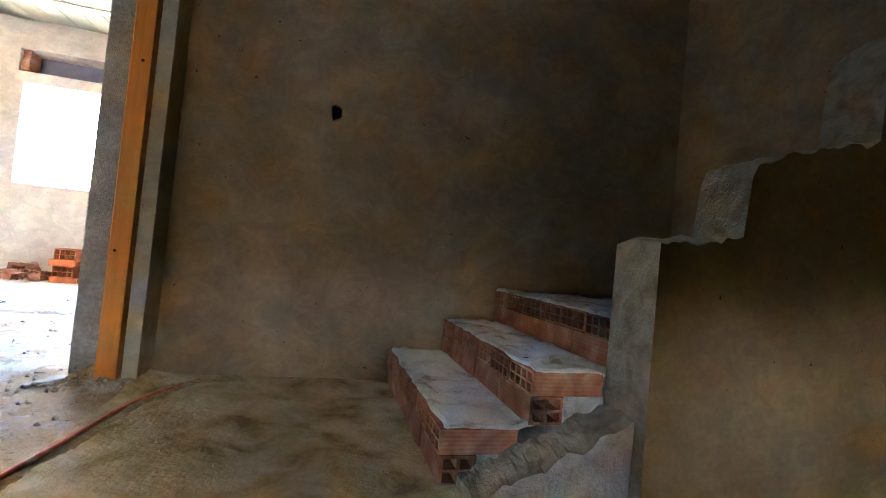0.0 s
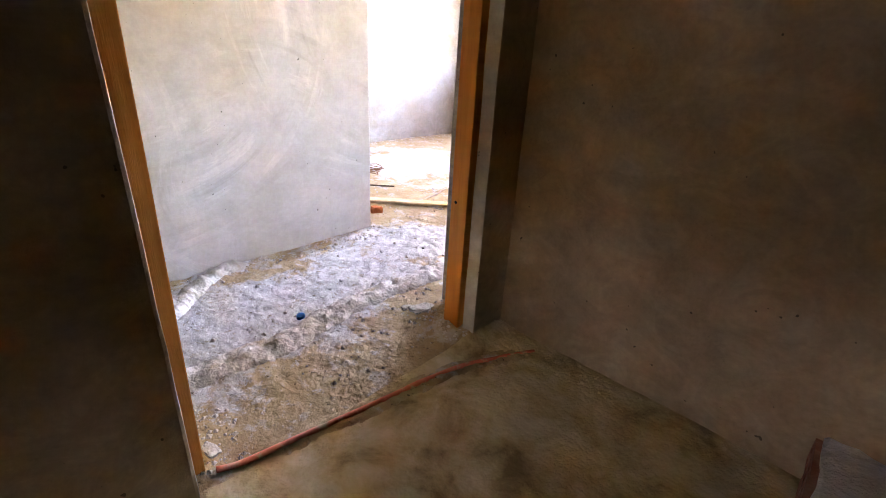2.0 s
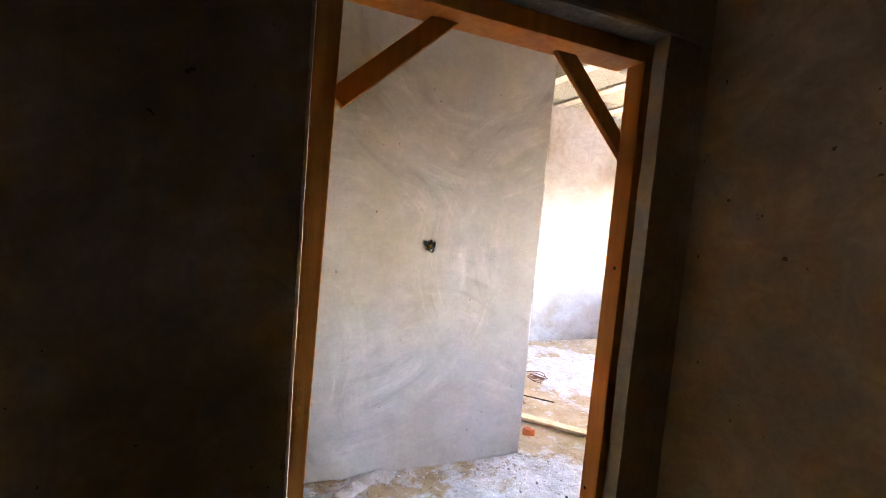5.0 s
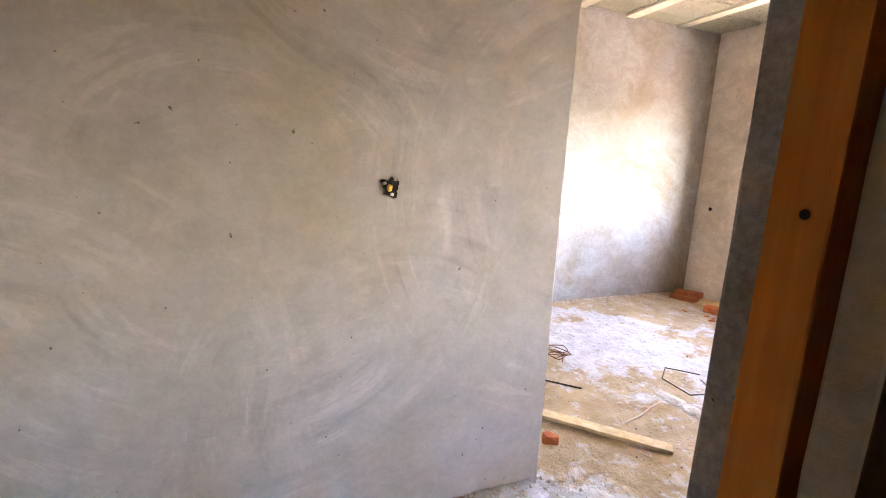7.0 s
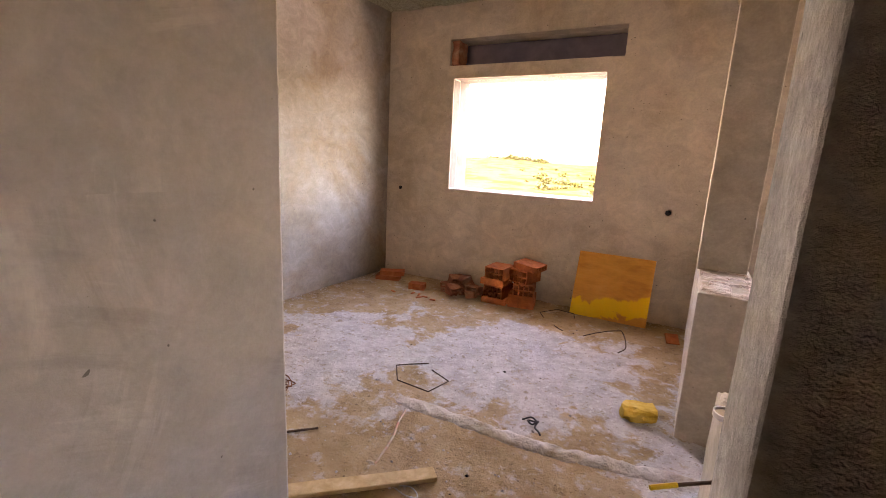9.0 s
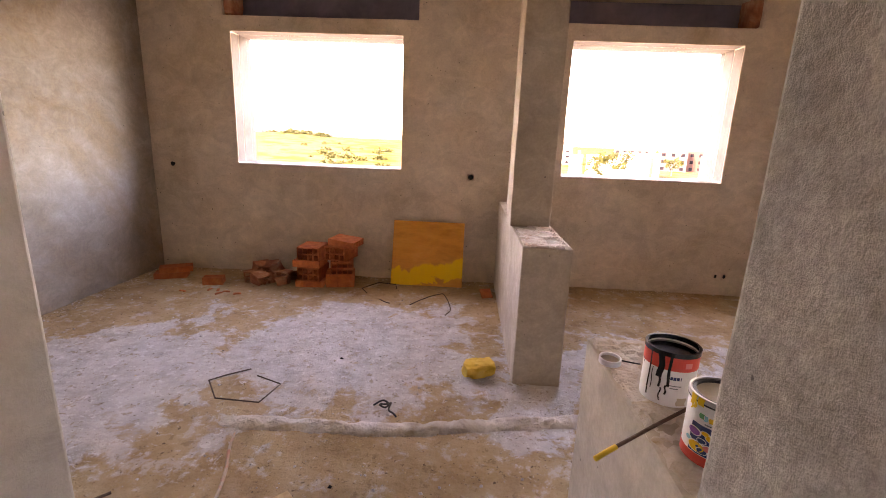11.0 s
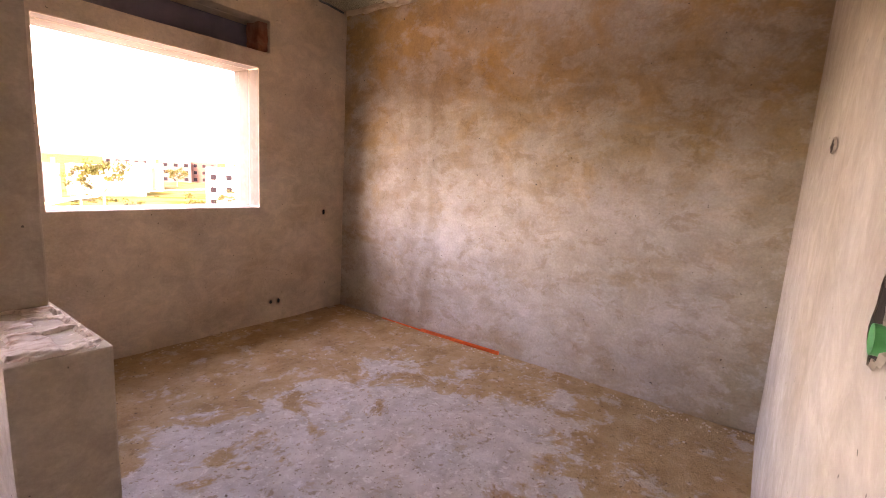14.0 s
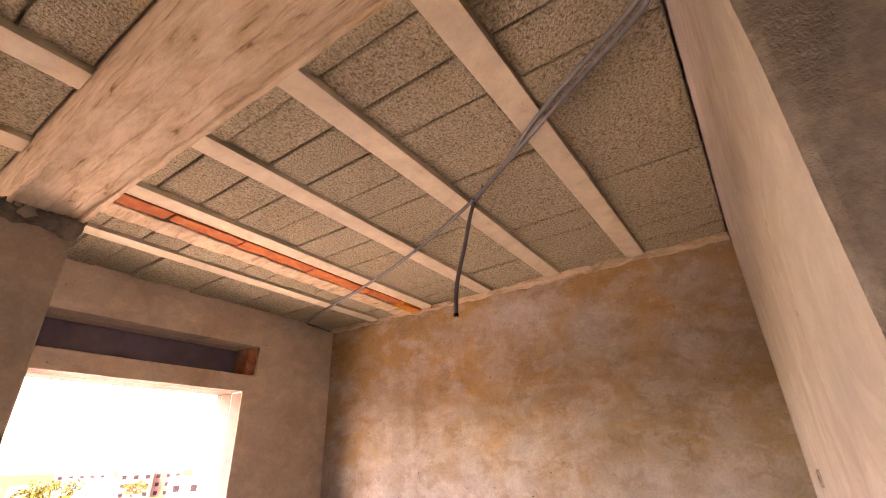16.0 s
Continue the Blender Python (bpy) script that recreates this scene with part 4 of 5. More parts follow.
tagged(new("backdrop", me), "ridge on the horizon tinted blue for haze", "hills", kind="structure")

# ---- loose things ----
M_WIRE = speckled("rusty_wire", [(0.3, (0.05, 0.03, 0.02)), (0.7, (0.12, 0.075, 0.05))], 30, 0.7, 0.2, metal=0.5)
M_RUST = speckled("rusted_steel", [(0.3, (0.16, 0.06, 0.03)), (0.7, (0.27, 0.12, 0.06))], 30, 0.8, 0.2, metal=0.3)
M_CONDUIT = speckled("grey_conduit", [(0.3, (0.13, 0.14, 0.15)), (0.7, (0.19, 0.20, 0.21))], 20, 0.6, 0.1)
M_BLACK = speckled("black_plastic", [(0.3, (0.012, 0.012, 0.013)), (0.7, (0.03, 0.03, 0.03))], 20, 0.45, 0.1)
M_INK = speckled("black_paint", [(0.3, (0.005, 0.006, 0.008)), (0.7, (0.01, 0.012, 0.016))], 9, 0.12, 0, spec=0.6)
M_ORANGE = speckled("orange_pipe", [(0.3, (0.75, 0.10, 0.02)), (0.7, (0.85, 0.16, 0.04))], 8, 0.45, 0.05)
M_RED = speckled("red_label", [(0.3, (0.62, 0.05, 0.03)), (0.7, (0.72, 0.08, 0.05))], 6, 0.4, 0)
M_TUBE = speckled("dusty_red_tube", [(0.3, (0.60, 0.13, 0.07)), (0.55, (0.68, 0.20, 0.12)), (0.66, (0.58, 0.40, 0.27))], 20, 0.8, 0.2)
M_DUSTED = speckled("dust_covered_tube", [(0.4, (0.60, 0.30, 0.22)), (0.52, (0.52, 0.40, 0.29)), (0.6, (0.50, 0.43, 0.34))], 16, 0.9, 0.3)
M_LABEL = speckled("white_label", [(0.25, (0.60, 0.60, 0.61)), (0.5, (0.76, 0.76, 0.77)), (0.8, (0.80, 0.80, 0.80))], 14, 0.4, 0.05)
M_TIN = speckled("tin_rim", [(0.3, (0.35, 0.34, 0.33)), (0.7, (0.55, 0.54, 0.53))], 20, 0.35, 0.1, metal=0.9)
M_CREAM = speckled("dried_paint", [(0.3, (0.42, 0.36, 0.28)), (0.7, (0.55, 0.49, 0.40))], 20, 0.6, 0.2, 30, 0.004)
M_YELLOW = speckled("yellow_paint", [(0.3, (0.70, 0.42, 0.02)), (0.7, (0.82, 0.55, 0.04))], 10, 0.4, 0.1)
M_GOLD = speckled("ochre_stone", [(0.3, (0.58, 0.33, 0.04)), (0.5, (0.76, 0.50, 0.09)), (0.75, (0.82, 0.60, 0.18))], 12, 0.9, 0.5, 40, 0.01)
M_CYAN = speckled("blue_plastic", [(0.3, (0.01, 0.22, 0.72)), (0.7, (0.02, 0.30, 0.85))], 6, 0.35, 0)
M_GREEN = speckled("green_plastic", [(0.3, (0.01, 0.28, 0.10)), (0.7, (0.015, 0.36, 0.14))], 6, 0.4, 0)
M_NAVY = speckled("navy_print", [(0.3, (0.015, 0.03, 0.10)), (0.7, (0.03, 0.05, 0.15))], 6, 0.4, 0)
M_PURPLE = speckled("purple_print", [(0.3, (0.16, 0.05, 0.25)), (0.7, (0.24, 0.09, 0.34))], 6, 0.4, 0)
M_SKYBLUE = speckled("light_blue_print", [(0.3, (0.12, 0.42, 0.55)), (0.7, (0.2, 0.5, 0.62))], 6, 0.4, 0)
M_PINKISH = speckled("pink_print", [(0.3, (0.65, 0.16, 0.16)), (0.7, (0.75, 0.25, 0.24))], 6, 0.4, 0)
M_LEAFGREEN = speckled("green_print", [(0.3, (0.03, 0.20, 0.08)), (0.7, (0.06, 0.28, 0.12))], 6, 0.4, 0)


def board_material():
    m, nt, b = shader("painted_board", 0.55, 0, 0.3)
    v = coords(nt)
    base = ramp(nt, tex(nt, coords(nt, (1, 1, 3)), 5, 7, 0.65, 0.3), [(0.3, (0.50, 0.20, 0.032)), (0.55, (0.64, 0.285, 0.05)), (0.8, (0.70, 0.35, 0.09))])
    sx = nt.nodes.new("ShaderNodeSeparateXYZ")
    nt.links.new(v, sx.inputs[0])
    wob = tex(nt, v, 4.5, 4, 0.55, 0.5)
    n = nt.nodes.new("ShaderNodeMath")
    n.operation = "MULTIPLY_ADD"
    nt.links.new(wob, n.inputs[0])
    n.inputs[1].default_value = 0.34
    nt.links.new(sx.outputs["Z"], n.inputs[2])
    side = nt.nodes.new("ShaderNodeMath")
    side.operation = "MULTIPLY_ADD"
    nt.links.new(sx.outputs["X"], side.inputs[0])
    side.inputs[1].default_value = -0.16
    nt.links.new(n.outputs[0], side.inputs[2])
    f = ramp(nt, side.outputs[0], [(0.19, grey(0)), (0.205, grey(1)), (0.335, grey(1)), (0.36, grey(0))])
    c = mix(nt, f, base, (0.80, 0.50, 0.015))
    nt.links.new(c, b.inputs["Base Color"])
    bump(nt, b, tex(nt, v, 40, 4, 0.6), 0.15, 0.003)
    return m


def tube(points, r, seg=7):
    """A round bar along a line of points."""
    bm, rings = bmesh.new(), []
    pts = [Vector(p) for p in points]
    for i, p in enumerate(pts):
        d = (pts[min(i + 1, len(pts) - 1)] - pts[max(i - 1, 0)]).normalized()
        q = d.to_track_quat("Z", "Y").to_matrix()
        rings.append([bm.verts.new(p + q @ Vector((math.cos(a), math.sin(a), 0)) * r) for a in (2 * math.pi * k / seg for k in range(seg))])
    for a, b in zip(rings, rings[1:]):
        for k in range(seg):
            bm.faces.new((a[k], a[(k + 1) % seg], b[(k + 1) % seg], b[k]))
    bm.faces.new(rings[0])
    bm.faces.new(rings[-1])
    return bm


def smooth_line(points, n=8):
    """A Catmull-Rom line through the points."""
    p = [Vector(q) for q in points]
    p = [p[0] * 2 - p[1]] + p + [p[-1] * 2 - p[-2]]
    out = []
    for a, b, c, d in zip(p, p[1:], p[2:], p[3:]):
        for i in range(n):
            t = i / n
            out.append(0.5 * ((2 * b) + (c - a) * t + (2 * a - 5 * b + 4 * c - d) * t * t + (3 * b - a - 3 * c + d) * t ** 3))
    return out + [p[-2]]


def bent_bar(name, points, r, material, label, category, curve=0, group=""):
    pts = smooth_line(points, curve) if curve else points
    pts = [(x, y, z + (ground_height(x, y) if z < 0.3 else 0)) for x, y, z in pts]
    return tagged(mesh_object(name, tube(pts, r), material, smooth=True), label, category, group)


def on_floor(x, y, lift=0.0):
    return ground_height(x, y) + lift


# Hollow bricks by the window wall.
BRICK_MESH = bpy.data.meshes.new("brick")
bm = hollow_brick(0.25, 0.20, 0.125, 4, 2, 0.115)
bm.to_mesh(BRICK_MESH)
bm.free()
BRICK_MESH.materials.append(M_TERRA)
HALF_MESH = bpy.data.meshes.new("half_brick")
bm = hollow_brick(0.25, 0.20, 0.058, 4, 1, 0.11)
bm.to_mesh(HALF_MESH)
bm.free()
HALF_MESH.materials.append(M_TERRA)


def loose_brick(x, y, z, turn, mesh=BRICK_MESH, tip=0.0, roll=0.0, label="orange hollow clay brick in a stack", group="stacked bricks", name="brick"):
    ob = new(name, mesh)
    ob.matrix_basis = pose(x, y, z, tip, roll, turn)
    return tagged(ob, label, "brick", group)


g = on_floor(-0.9, 6.5) - 0.004
loose_brick(-1.01, 6.49, g, 3, HALF_MESH)
loose_brick(-1.00, 6.50, g + 0.059, 86)
loose_brick(-1.02, 6.48, g + 0.185, -4, HALF_MESH)
loose_brick(-1.00, 6.50, g + 0.244, 88)
loose_brick(-0.755, 6.53, g, 12)
loose_brick(-0.735, 6.52, g + 0.126, 104)
loose_brick(-0.745, 6.53, g + 0.252, 76)
loose_brick(-0.70, 6.52, g + 0.382, -14, HALF_MESH, 3.0, 4.0, "split orange clay brick tilted on a stack")
THIN_MESH = bpy.data.meshes.new("split_brick")
bm = hollow_brick(0.27, 0.13, 0.05, 3, 1, 0.1)
bm.to_mesh(THIN_MESH)
bm.free()
THIN_MESH.materials.append(M_TERRA)
for k, (x, y, turn) in enumerate(((-2.33, 6.47, 22), (-2.30, 6.50, 30))):
    loose_brick(x, y, on_floor(-2.33, 6.48) + 0.051 * k, turn, THIN_MESH, label="split orange clay brick lying flat on the floor", group="split bricks", name="split_brick")
ob = loose_brick(-1.855, 6.34, on_floor(-1.855, 6.34), 15, THIN_MESH, label="small broken orange brick on the dusty floor", group="split bricks", name="split_brick")
ob.scale = (0.62, 0.8, 1.3)
rnd = random.Random(21)
for x, y, z, s in ((-1.55, 6.50, 0.0, 0.75), (-1.45, 6.44, 0.0, 0.7), (-1.33, 6.52, 0.0, 0.75), (-1.40, 6.54, 0.075, 0.7), (-1.50, 6.56, 0.07, 0.6), (-1.26, 6.46, 0.0, 0.5), (-1.22, 6.56, 0.0, 0.6)):
    bm = hollow_brick(0.2 * s, 0.17, 0.1 * s + 0.02, 3, 2, 0.05)
    for v in bm.verts:
        v.co += noise.noise_vector(v.co * 12 + Vector((x * 50, y * 30, 0))) * 0.018
    ob = mesh_object("broken_brick", bm, M_OLDBRICK)
    ob.matrix_basis = pose(x, y, on_floor(x, y) + z, rnd.uniform(-14, 14), rnd.uniform(-16, 16), rnd.uniform(0, 180))
    tagged(ob, "broken dusty brick piece in a rubble heap", "brick", "brick rubble")
for x, y in ((-1.72, 6.16), (-1.63, 6.13), (-1.67, 6.08), (-1.80, 6.17), (-1.52, 6.1), (-2.0, 6.1)):
    bm = worn_box((-0.03, -0.01, 0), (0.03, 0.01, 0.012), 0.003, 1, 0.015, 0.006, x)
    ob = mesh_object("brick_shard", bm, M_TERRA)
    ob.matrix_basis = pose(x, y, on_floor(x, y) - 0.002, 0, 0, rnd.uniform(0, 180))
    tagged(ob, "small orange brick shard on the floor", "brick shard", "brick shards")

# Painted board leaning on the window wall.
lean = math.degrees(math.atan2(0.185, 0.575))
board = mesh_object("painted_board", worn_box((0, -0.018, 0), (0.667, 0, 0.605), 0.003, 2), board_material())
board.matrix_basis = pose(-0.30, 6.60, on_floor(0, 6.6) + 0.002, -lean)
tagged(board, "orange wooden board splashed with yellow paint leaning on the wall", "board")
tile = mesh_object("clay_slab", worn_box((-0.05, -0.008, 0), (0.05, 0.008, 0.10), 0.002, 1), M_TERRA)
tile.matrix_basis = pose(0.60, 6.36, on_floor(0.6, 6.36), -55, 0, 20)
tagged(tile, "small orange clay slab lying by the low wall", "tile")


def lump(name, size, material, seed, rough=0.22):
    bm = bmesh.new()
    bmesh.ops.create_icosphere(bm, subdivisions=3, radius=1)
    for v in bm.verts:
        n = v.co.copy()
        v.co *= 1 + rough * noise.noise(n * 1.3 + Vector((seed, 0, 0))) + rough * 0.4 * noise.noise(n * 3.5 + Vector((0, seed, 0)))
        v.co = Vector((max(-0.8, min(0.85, v.co.x)), max(-0.8, min(0.8, v.co.y)), max(-0.62, min(0.66, v.co.z))))
        v.co = Vector((v.co.x * size[0], v.co.y * size[1], (v.co.z + 0.6) * size[2]))
    return mesh_object(name, bm, material)


stone = lump("ochre_block", (0.115, 0.075, 0.062), M_GOLD, 4.0, 0.55)
stone.matrix_basis = pose(0.485, 5.02, on_floor(0.485, 5.02) - 0.004, 0, 0, 25)
tagged(stone, "chipped yellow ochre block on the floor", "stone")
bit = lump("brick_lump", (0.05, 0.035, 0.035), M_TERRA, 9.0, 0.35)
bit.matrix_basis = pose(-0.49, 3.42, on_floor(-0.49, 3.42) - 0.003, 0, 0, 60)
tagged(bit, "broken orange brick lump beside the plank", "brick shard")

for x, y, size, turn, seed in ((0.70, 2.725, (0.07, 0.04, 0.016), 60, 12.0), (0.64, 2.69, (0.03, 0.022, 0.010), 70, 13.0), (0.85, 1.775, (0.035, 0.022, 0.012), 10, 14.0)):
    dab = lump("mortar_lump", size, M_RIDGE_LIME, seed, 0.5)
    dab.matrix_basis = pose(x, y, on_floor(x, y) - 0.006, 0, 0, turn)
    tagged(dab, "pale lime mortar lump dropped beside the door post", "mortar lump", "mortar lumps by the door")

# Bent steel, plank and tubes on the floor.
bent_bar("steel_stirrup", [(-0.81, 4.87, 0.02), (-0.93, 4.80, 0.012), (-0.985, 4.74, 0.01), (-0.865, 4.585, 0.008), (-0.63, 4.57, 0.01), (-0.59, 4.75, 0.012), (-0.735, 4.785, 0.03)], 0.004, M_WIRE, "bent dark steel stirrup lying on the floor", "steel stirrup", 0, "steel stirrups")
bent_bar("steel_stirrup", [(-0.05, 6.05, 0.01), (0.06, 6.20, 0.02), (0.17, 6.30, 0.03), (0.22, 6.29, 0.03), (0.285, 6.02, 0.01), (0.25, 5.87, 0.01)], 0.004, M_WIRE, "open bent steel stirrup on the floor", "steel stirrup", 4, "steel stirrups")
bent_bar("steel_stirrup", [(-0.46, 6.30, 0.01), (-0.53, 6.41, 0.01), (-0.40, 6.54, 0.03), (-0.24, 6.52, 0.03), (-0.22, 6.46, 0.01)], 0.004, M_WIRE, "bent dark steel wire by the painted board", "steel wire", 0, "steel stirrups")
bent_bar("steel_rod", [(-1.5, 3.42, 0.01), (-1.05, 3.78, 0.01), (-0.90, 3.94, 0.012)], 0.006, M_WIRE, "dark steel rod end on the floor", "steel rod")
for k, (cx, cy) in enumerate(((-1.36, 4.06), (-0.95, 3.56))):
    pts = []
    for i in range(16):
        a = i * 1.95
        pts.append((cx + math.cos(a) * 0.13 * (0.7 + 0.3 * math.sin(i * 2.1)), cy + math.sin(a) * 0.10 * (0.8 + 0.3 * math.cos(i * 1.3)), 0.015 + 0.07 * (i / 15) * (1 if k == 0 else 0.7)))
    bent_bar("wire_coil", pts, 0.0035, M_RUST, "loose coil of rusty bent wire", "wire coil", 3, "wire coils")
bent_bar("wire_scrap", [(-0.055, 4.62, 0.008), (-0.01, 4.645, 0.02), (0.02, 4.63, 0.012), (-0.02, 4.61, 0.02), (0.01, 4.60, 0.01), (0.035, 4.62, 0.025), (0.03, 4.58, 0.01), (0.06, 4.55, 0.012), (0.075, 4.535, 0.006)], 0.005, M_BLACK, "tangled black scrap on the floor", "scrap", 5)
bent_bar("wire_scrap", [(-0.33, 3.83, 0.01), (-0.27, 3.85, 0.012), (-0.22, 3.82, 0.01), (-0.26, 3.80, 0.01), (-0.33, 3.81, 0.012)], 0.0025, M_TIN, "looped pale wire scrap on the floor", "scrap", 5)
bent_bar("wire_scrap", [(-0.32, 6.16, 0.01), (-0.26, 6.10, 0.01), (-0.22, 6.07, 0.01)], 0.004, M_WIRE, "short dark wire scrap on the floor", "scrap", 3)
plank = mesh_object("plank", worn_box((-0.43, -0.038, 0), (0.43, 0.038, 0.022), 0.003, 1, 0.1, 0.002, 1), M_PLANK)
plank.matrix_basis = pose(-0.535, 3.675, on_floor(-0.53, 3.67) + 0.012, 0, 1.0, 44.5)
tagged(plank, "pale weathered wooden plank lying on the floor", "plank")
bent_bar("red_tube", [(0.925, 1.76, 0.004), (0.945, 1.84, 0.006), (1.0, 2.15, 0.008), (1.062, 2.52, 0.006), (1.13, 2.70, 0.002), (1.20, 2.85, -0.004)], 0.009, M_TUBE, "dusty red flexible tube half buried across the threshold", "tube", 5)
bent_bar("pink_tube", [(-0.64, 4.35, -0.006), (-0.60, 4.22, 0.004), (-0.55, 4.10, 0.005), (-0.51, 3.95, 0.003), (-0.50, 3.84, -0.006), (-0.53, 3.70, -0.012)], 0.007, M_DUSTED, "dusty pink tube half buried in the screed", "tube", 5)
bent_bar("orange_pipe", [(3.545, 4.85, 0.014), (3.55, 5.2, 0.014), (3.55, 5.66, 0.014)], 0.016, M_ORANGE, "bright orange pipe lying along the wall", "pipe")
bent_bar("orange_pipe", [(3.552, 5.67, 0.008), (3.555, 6.15, 0.006)], 0.008, M_ORANGE, "thin orange pipe end along the wall", "pipe")


def bottle_cap():
    bm = bmesh.new()
    bmesh.ops.create_cone(bm, cap_ends=True, segments=20, radius1=0.018, radius2=0.017, depth=0.016)
    bmesh.ops.bevel(bm, geom=[e for e in bm.edges if e.calc_length() < 0.01], offset=0.002, segments=2, affect="EDGES")
    ob = mesh_object("bottle_cap", bm, M_CYAN)
    ob.matrix_basis = pose(0.402, 2.31, on_floor(0.402, 2.31) + 0.009, 12, 5, 0)
    tagged(ob, "bright blue plastic bottle cap on the floor", "bottle cap")


bottle_cap()


# Paint cans on the low wall.
def ring(r, z0, z1, seg=48, thick=0.0015):
    bm = bmesh.new()
    lines = [[bm.verts.new((rr * math.cos(a), rr * math.sin(a), z)) for a in (2 * math.pi * k / seg for k in range(seg))] for rr, z in ((r, z0), (r, z1), (r - thick, z1), (r - thick, z0))]
    for a, b in zip(lines, lines[1:] + lines[:1]):
        for k in range(seg):
            bm.faces.new((a[k], a[(k + 1) % seg], b[(k + 1) % seg], b[k]))
    return bm


def on_can(r, outline, thick=0.0006):
    """A patch of print or paint wrapped on a can: outline of (degrees, height)."""
    bm = bmesh.new()
    top = [bm.verts.new(((r + thick) * math.cos(radians(a)), (r + thick) * math.sin(radians(a)), z)) for a, z in outline]
    bm.faces.new(top)
    return bm


def strip_on_can(r, a0, a1, z0, z1, wob=0.0, n=6):
    bm, rows = bmesh.new(), []
    for i in range(n + 1):
        t = i / n
        z = z0 + (z1 - z0) * t
        s = wob * math.sin(t * 7 + a0)
        rows.append([bm.verts.new((r * math.cos(radians(a)), r * math.sin(radians(a)), z)) for a in [a0 + s + (a1 - a0) * k / 6 for k in range(7)]])
    for p, q in zip(rows, rows[1:]):
        for k in range(6):
            bm.faces.new((p[k], p[k + 1], q[k + 1], q[k]))
    return bm


def can(x, y, label, paint, level):
    r, h = 0.0535, 0.120
    top = thing("paint_can", pose(x, y, 0.803), label, "paint can", "paint cans on the low wall")
    part("body", ring(r, 0.0, h, 56, 0.002), M_LABEL, top, smooth=False)
    bm = bmesh.new()
    bmesh.ops.create_circle(bm, cap_ends=True, segments=48, radius=r - 0.001, matrix=pose(0, 0, 0.002))
    part("base", bm, M_TIN, top)
    bm = bmesh.new()
    bmesh.ops.create_circle(bm, cap_ends=True, segments=48, radius=r - 0.0025, matrix=pose(0, 0, level))
    part("paint", bm, paint, top)
    return top, r, h


front = -126
c1, r, h = can(0.825, 3.515, "white and red paint can dripping with black paint", M_INK, 0.108)
part("rim", ring(r + 0.0022, h - 0.008, h + 0.002, 56, 0.005), M_INK, c1, "rim coated with black paint")
part("red_band", ring(r + 0.0008, h - 0.038, h - 0.008, 56), M_RED, c1)
for a, w, z1, z0, wob in ((-34, 4, h, 0.012, 1.0), (-14, 13, h, 0.062, 2.0), (-8, 5, 0.066, 0.040, 0.6), (8, 6, h, 0.045, 0.8), (6, 4, 0.048, 0.026, 1.5), (-4, 3, 0.04, 0.010, 1.5), (-25, 2, 0.08, 0.03, 1)):
    part("drip", strip_on_can(r + 0.0016, front + a, front + a + w, z0, z1, wob), M_INK, c1)
for a, w, z, hh in ((15, 5, 0.062, 0.007), (21, 6, 0.062, 0.007), (28, 6, 0.062, 0.007), (36, 2, 0.062, 0.007), (-58, 4, 0.075, 0.006), (-64, 4, 0.08, 0.006)):
    part("print", strip_on_can(r + 0.0009, front + a, front + a + w, z, z + hh, 0), M_NAVY, c1)
for a, w, z in ((14, 26, 0.048), (16, 18, 0.042)):
    part("print", strip_on_can(r + 0.0009, front + a, front + a + w, z, z + 0.002, 0), M_CONDUIT, c1)
part("print", strip_on_can(r + 0.0012, front + 42, front + 58, h - 0.03, h - 0.018, 0), M_PINKISH, c1)
part("print", strip_on_can(r + 0.0009, front + 34, front + 56, 0.004, 0.022, 1.5), M_CREAM, c1)

c2, r, h = can(0.828, 3.318, "paint can with a colourful printed label and yellow drips", M_CREAM, 0.114)
part("rim", ring(r + 0.0022, h - 0.006, h + 0.003, 56, 0.004), M_TIN, c2)
part("lid_groove", ring(r - 0.003, h - 0.004, h + 0.001, 56, 0.006), M_BLACK, c2)
part("rim_stain", ring(r + 0.0026, h - 0.009, h - 0.006, 56, 0.003), M_BLACK, c2)
part("bottom_band", ring(r + 0.0008, 0.0, 0.018, 56), M_RED, c2)
for a, w, z0, wob in ((-52, 9, 0.102, 1), (-44, 6, 0.098, 2), (-36, 12, 0.108, 1), (-50, 4, 0.094, 3)):
    part("drip", strip_on_can(r + 0.003, front + a, front + a + w, z0, h + 0.002, wob), M_YELLOW, c2)
part("print", strip_on_can(r + 0.0008, front - 42, front + 75, 0.019, 0.074, 0.4, 4), M_NAVY, c2)
for a, w, z, hh, m in ((-30, 9, 0.086, 0.009, M_LEAFGREEN), (-20, 6, 0.084, 0.010, M_SKYBLUE), (-12, 7, 0.084, 0.009, M_YELLOW), (4, 7, 0.084, 0.011, M_RED), (12, 5, 0.086, 0.007, M_RED), (18, 8, 0.084, 0.009, M_RED)):
    part("print", strip_on_can(r + 0.0009, front + a, front + a + w, z, z + hh, 0.8), m, c2)
part("print", strip_on_can(r + 0.0009, front - 18, front + 16, 0.0775, 0.0795, 0), M_CONDUIT, c2)
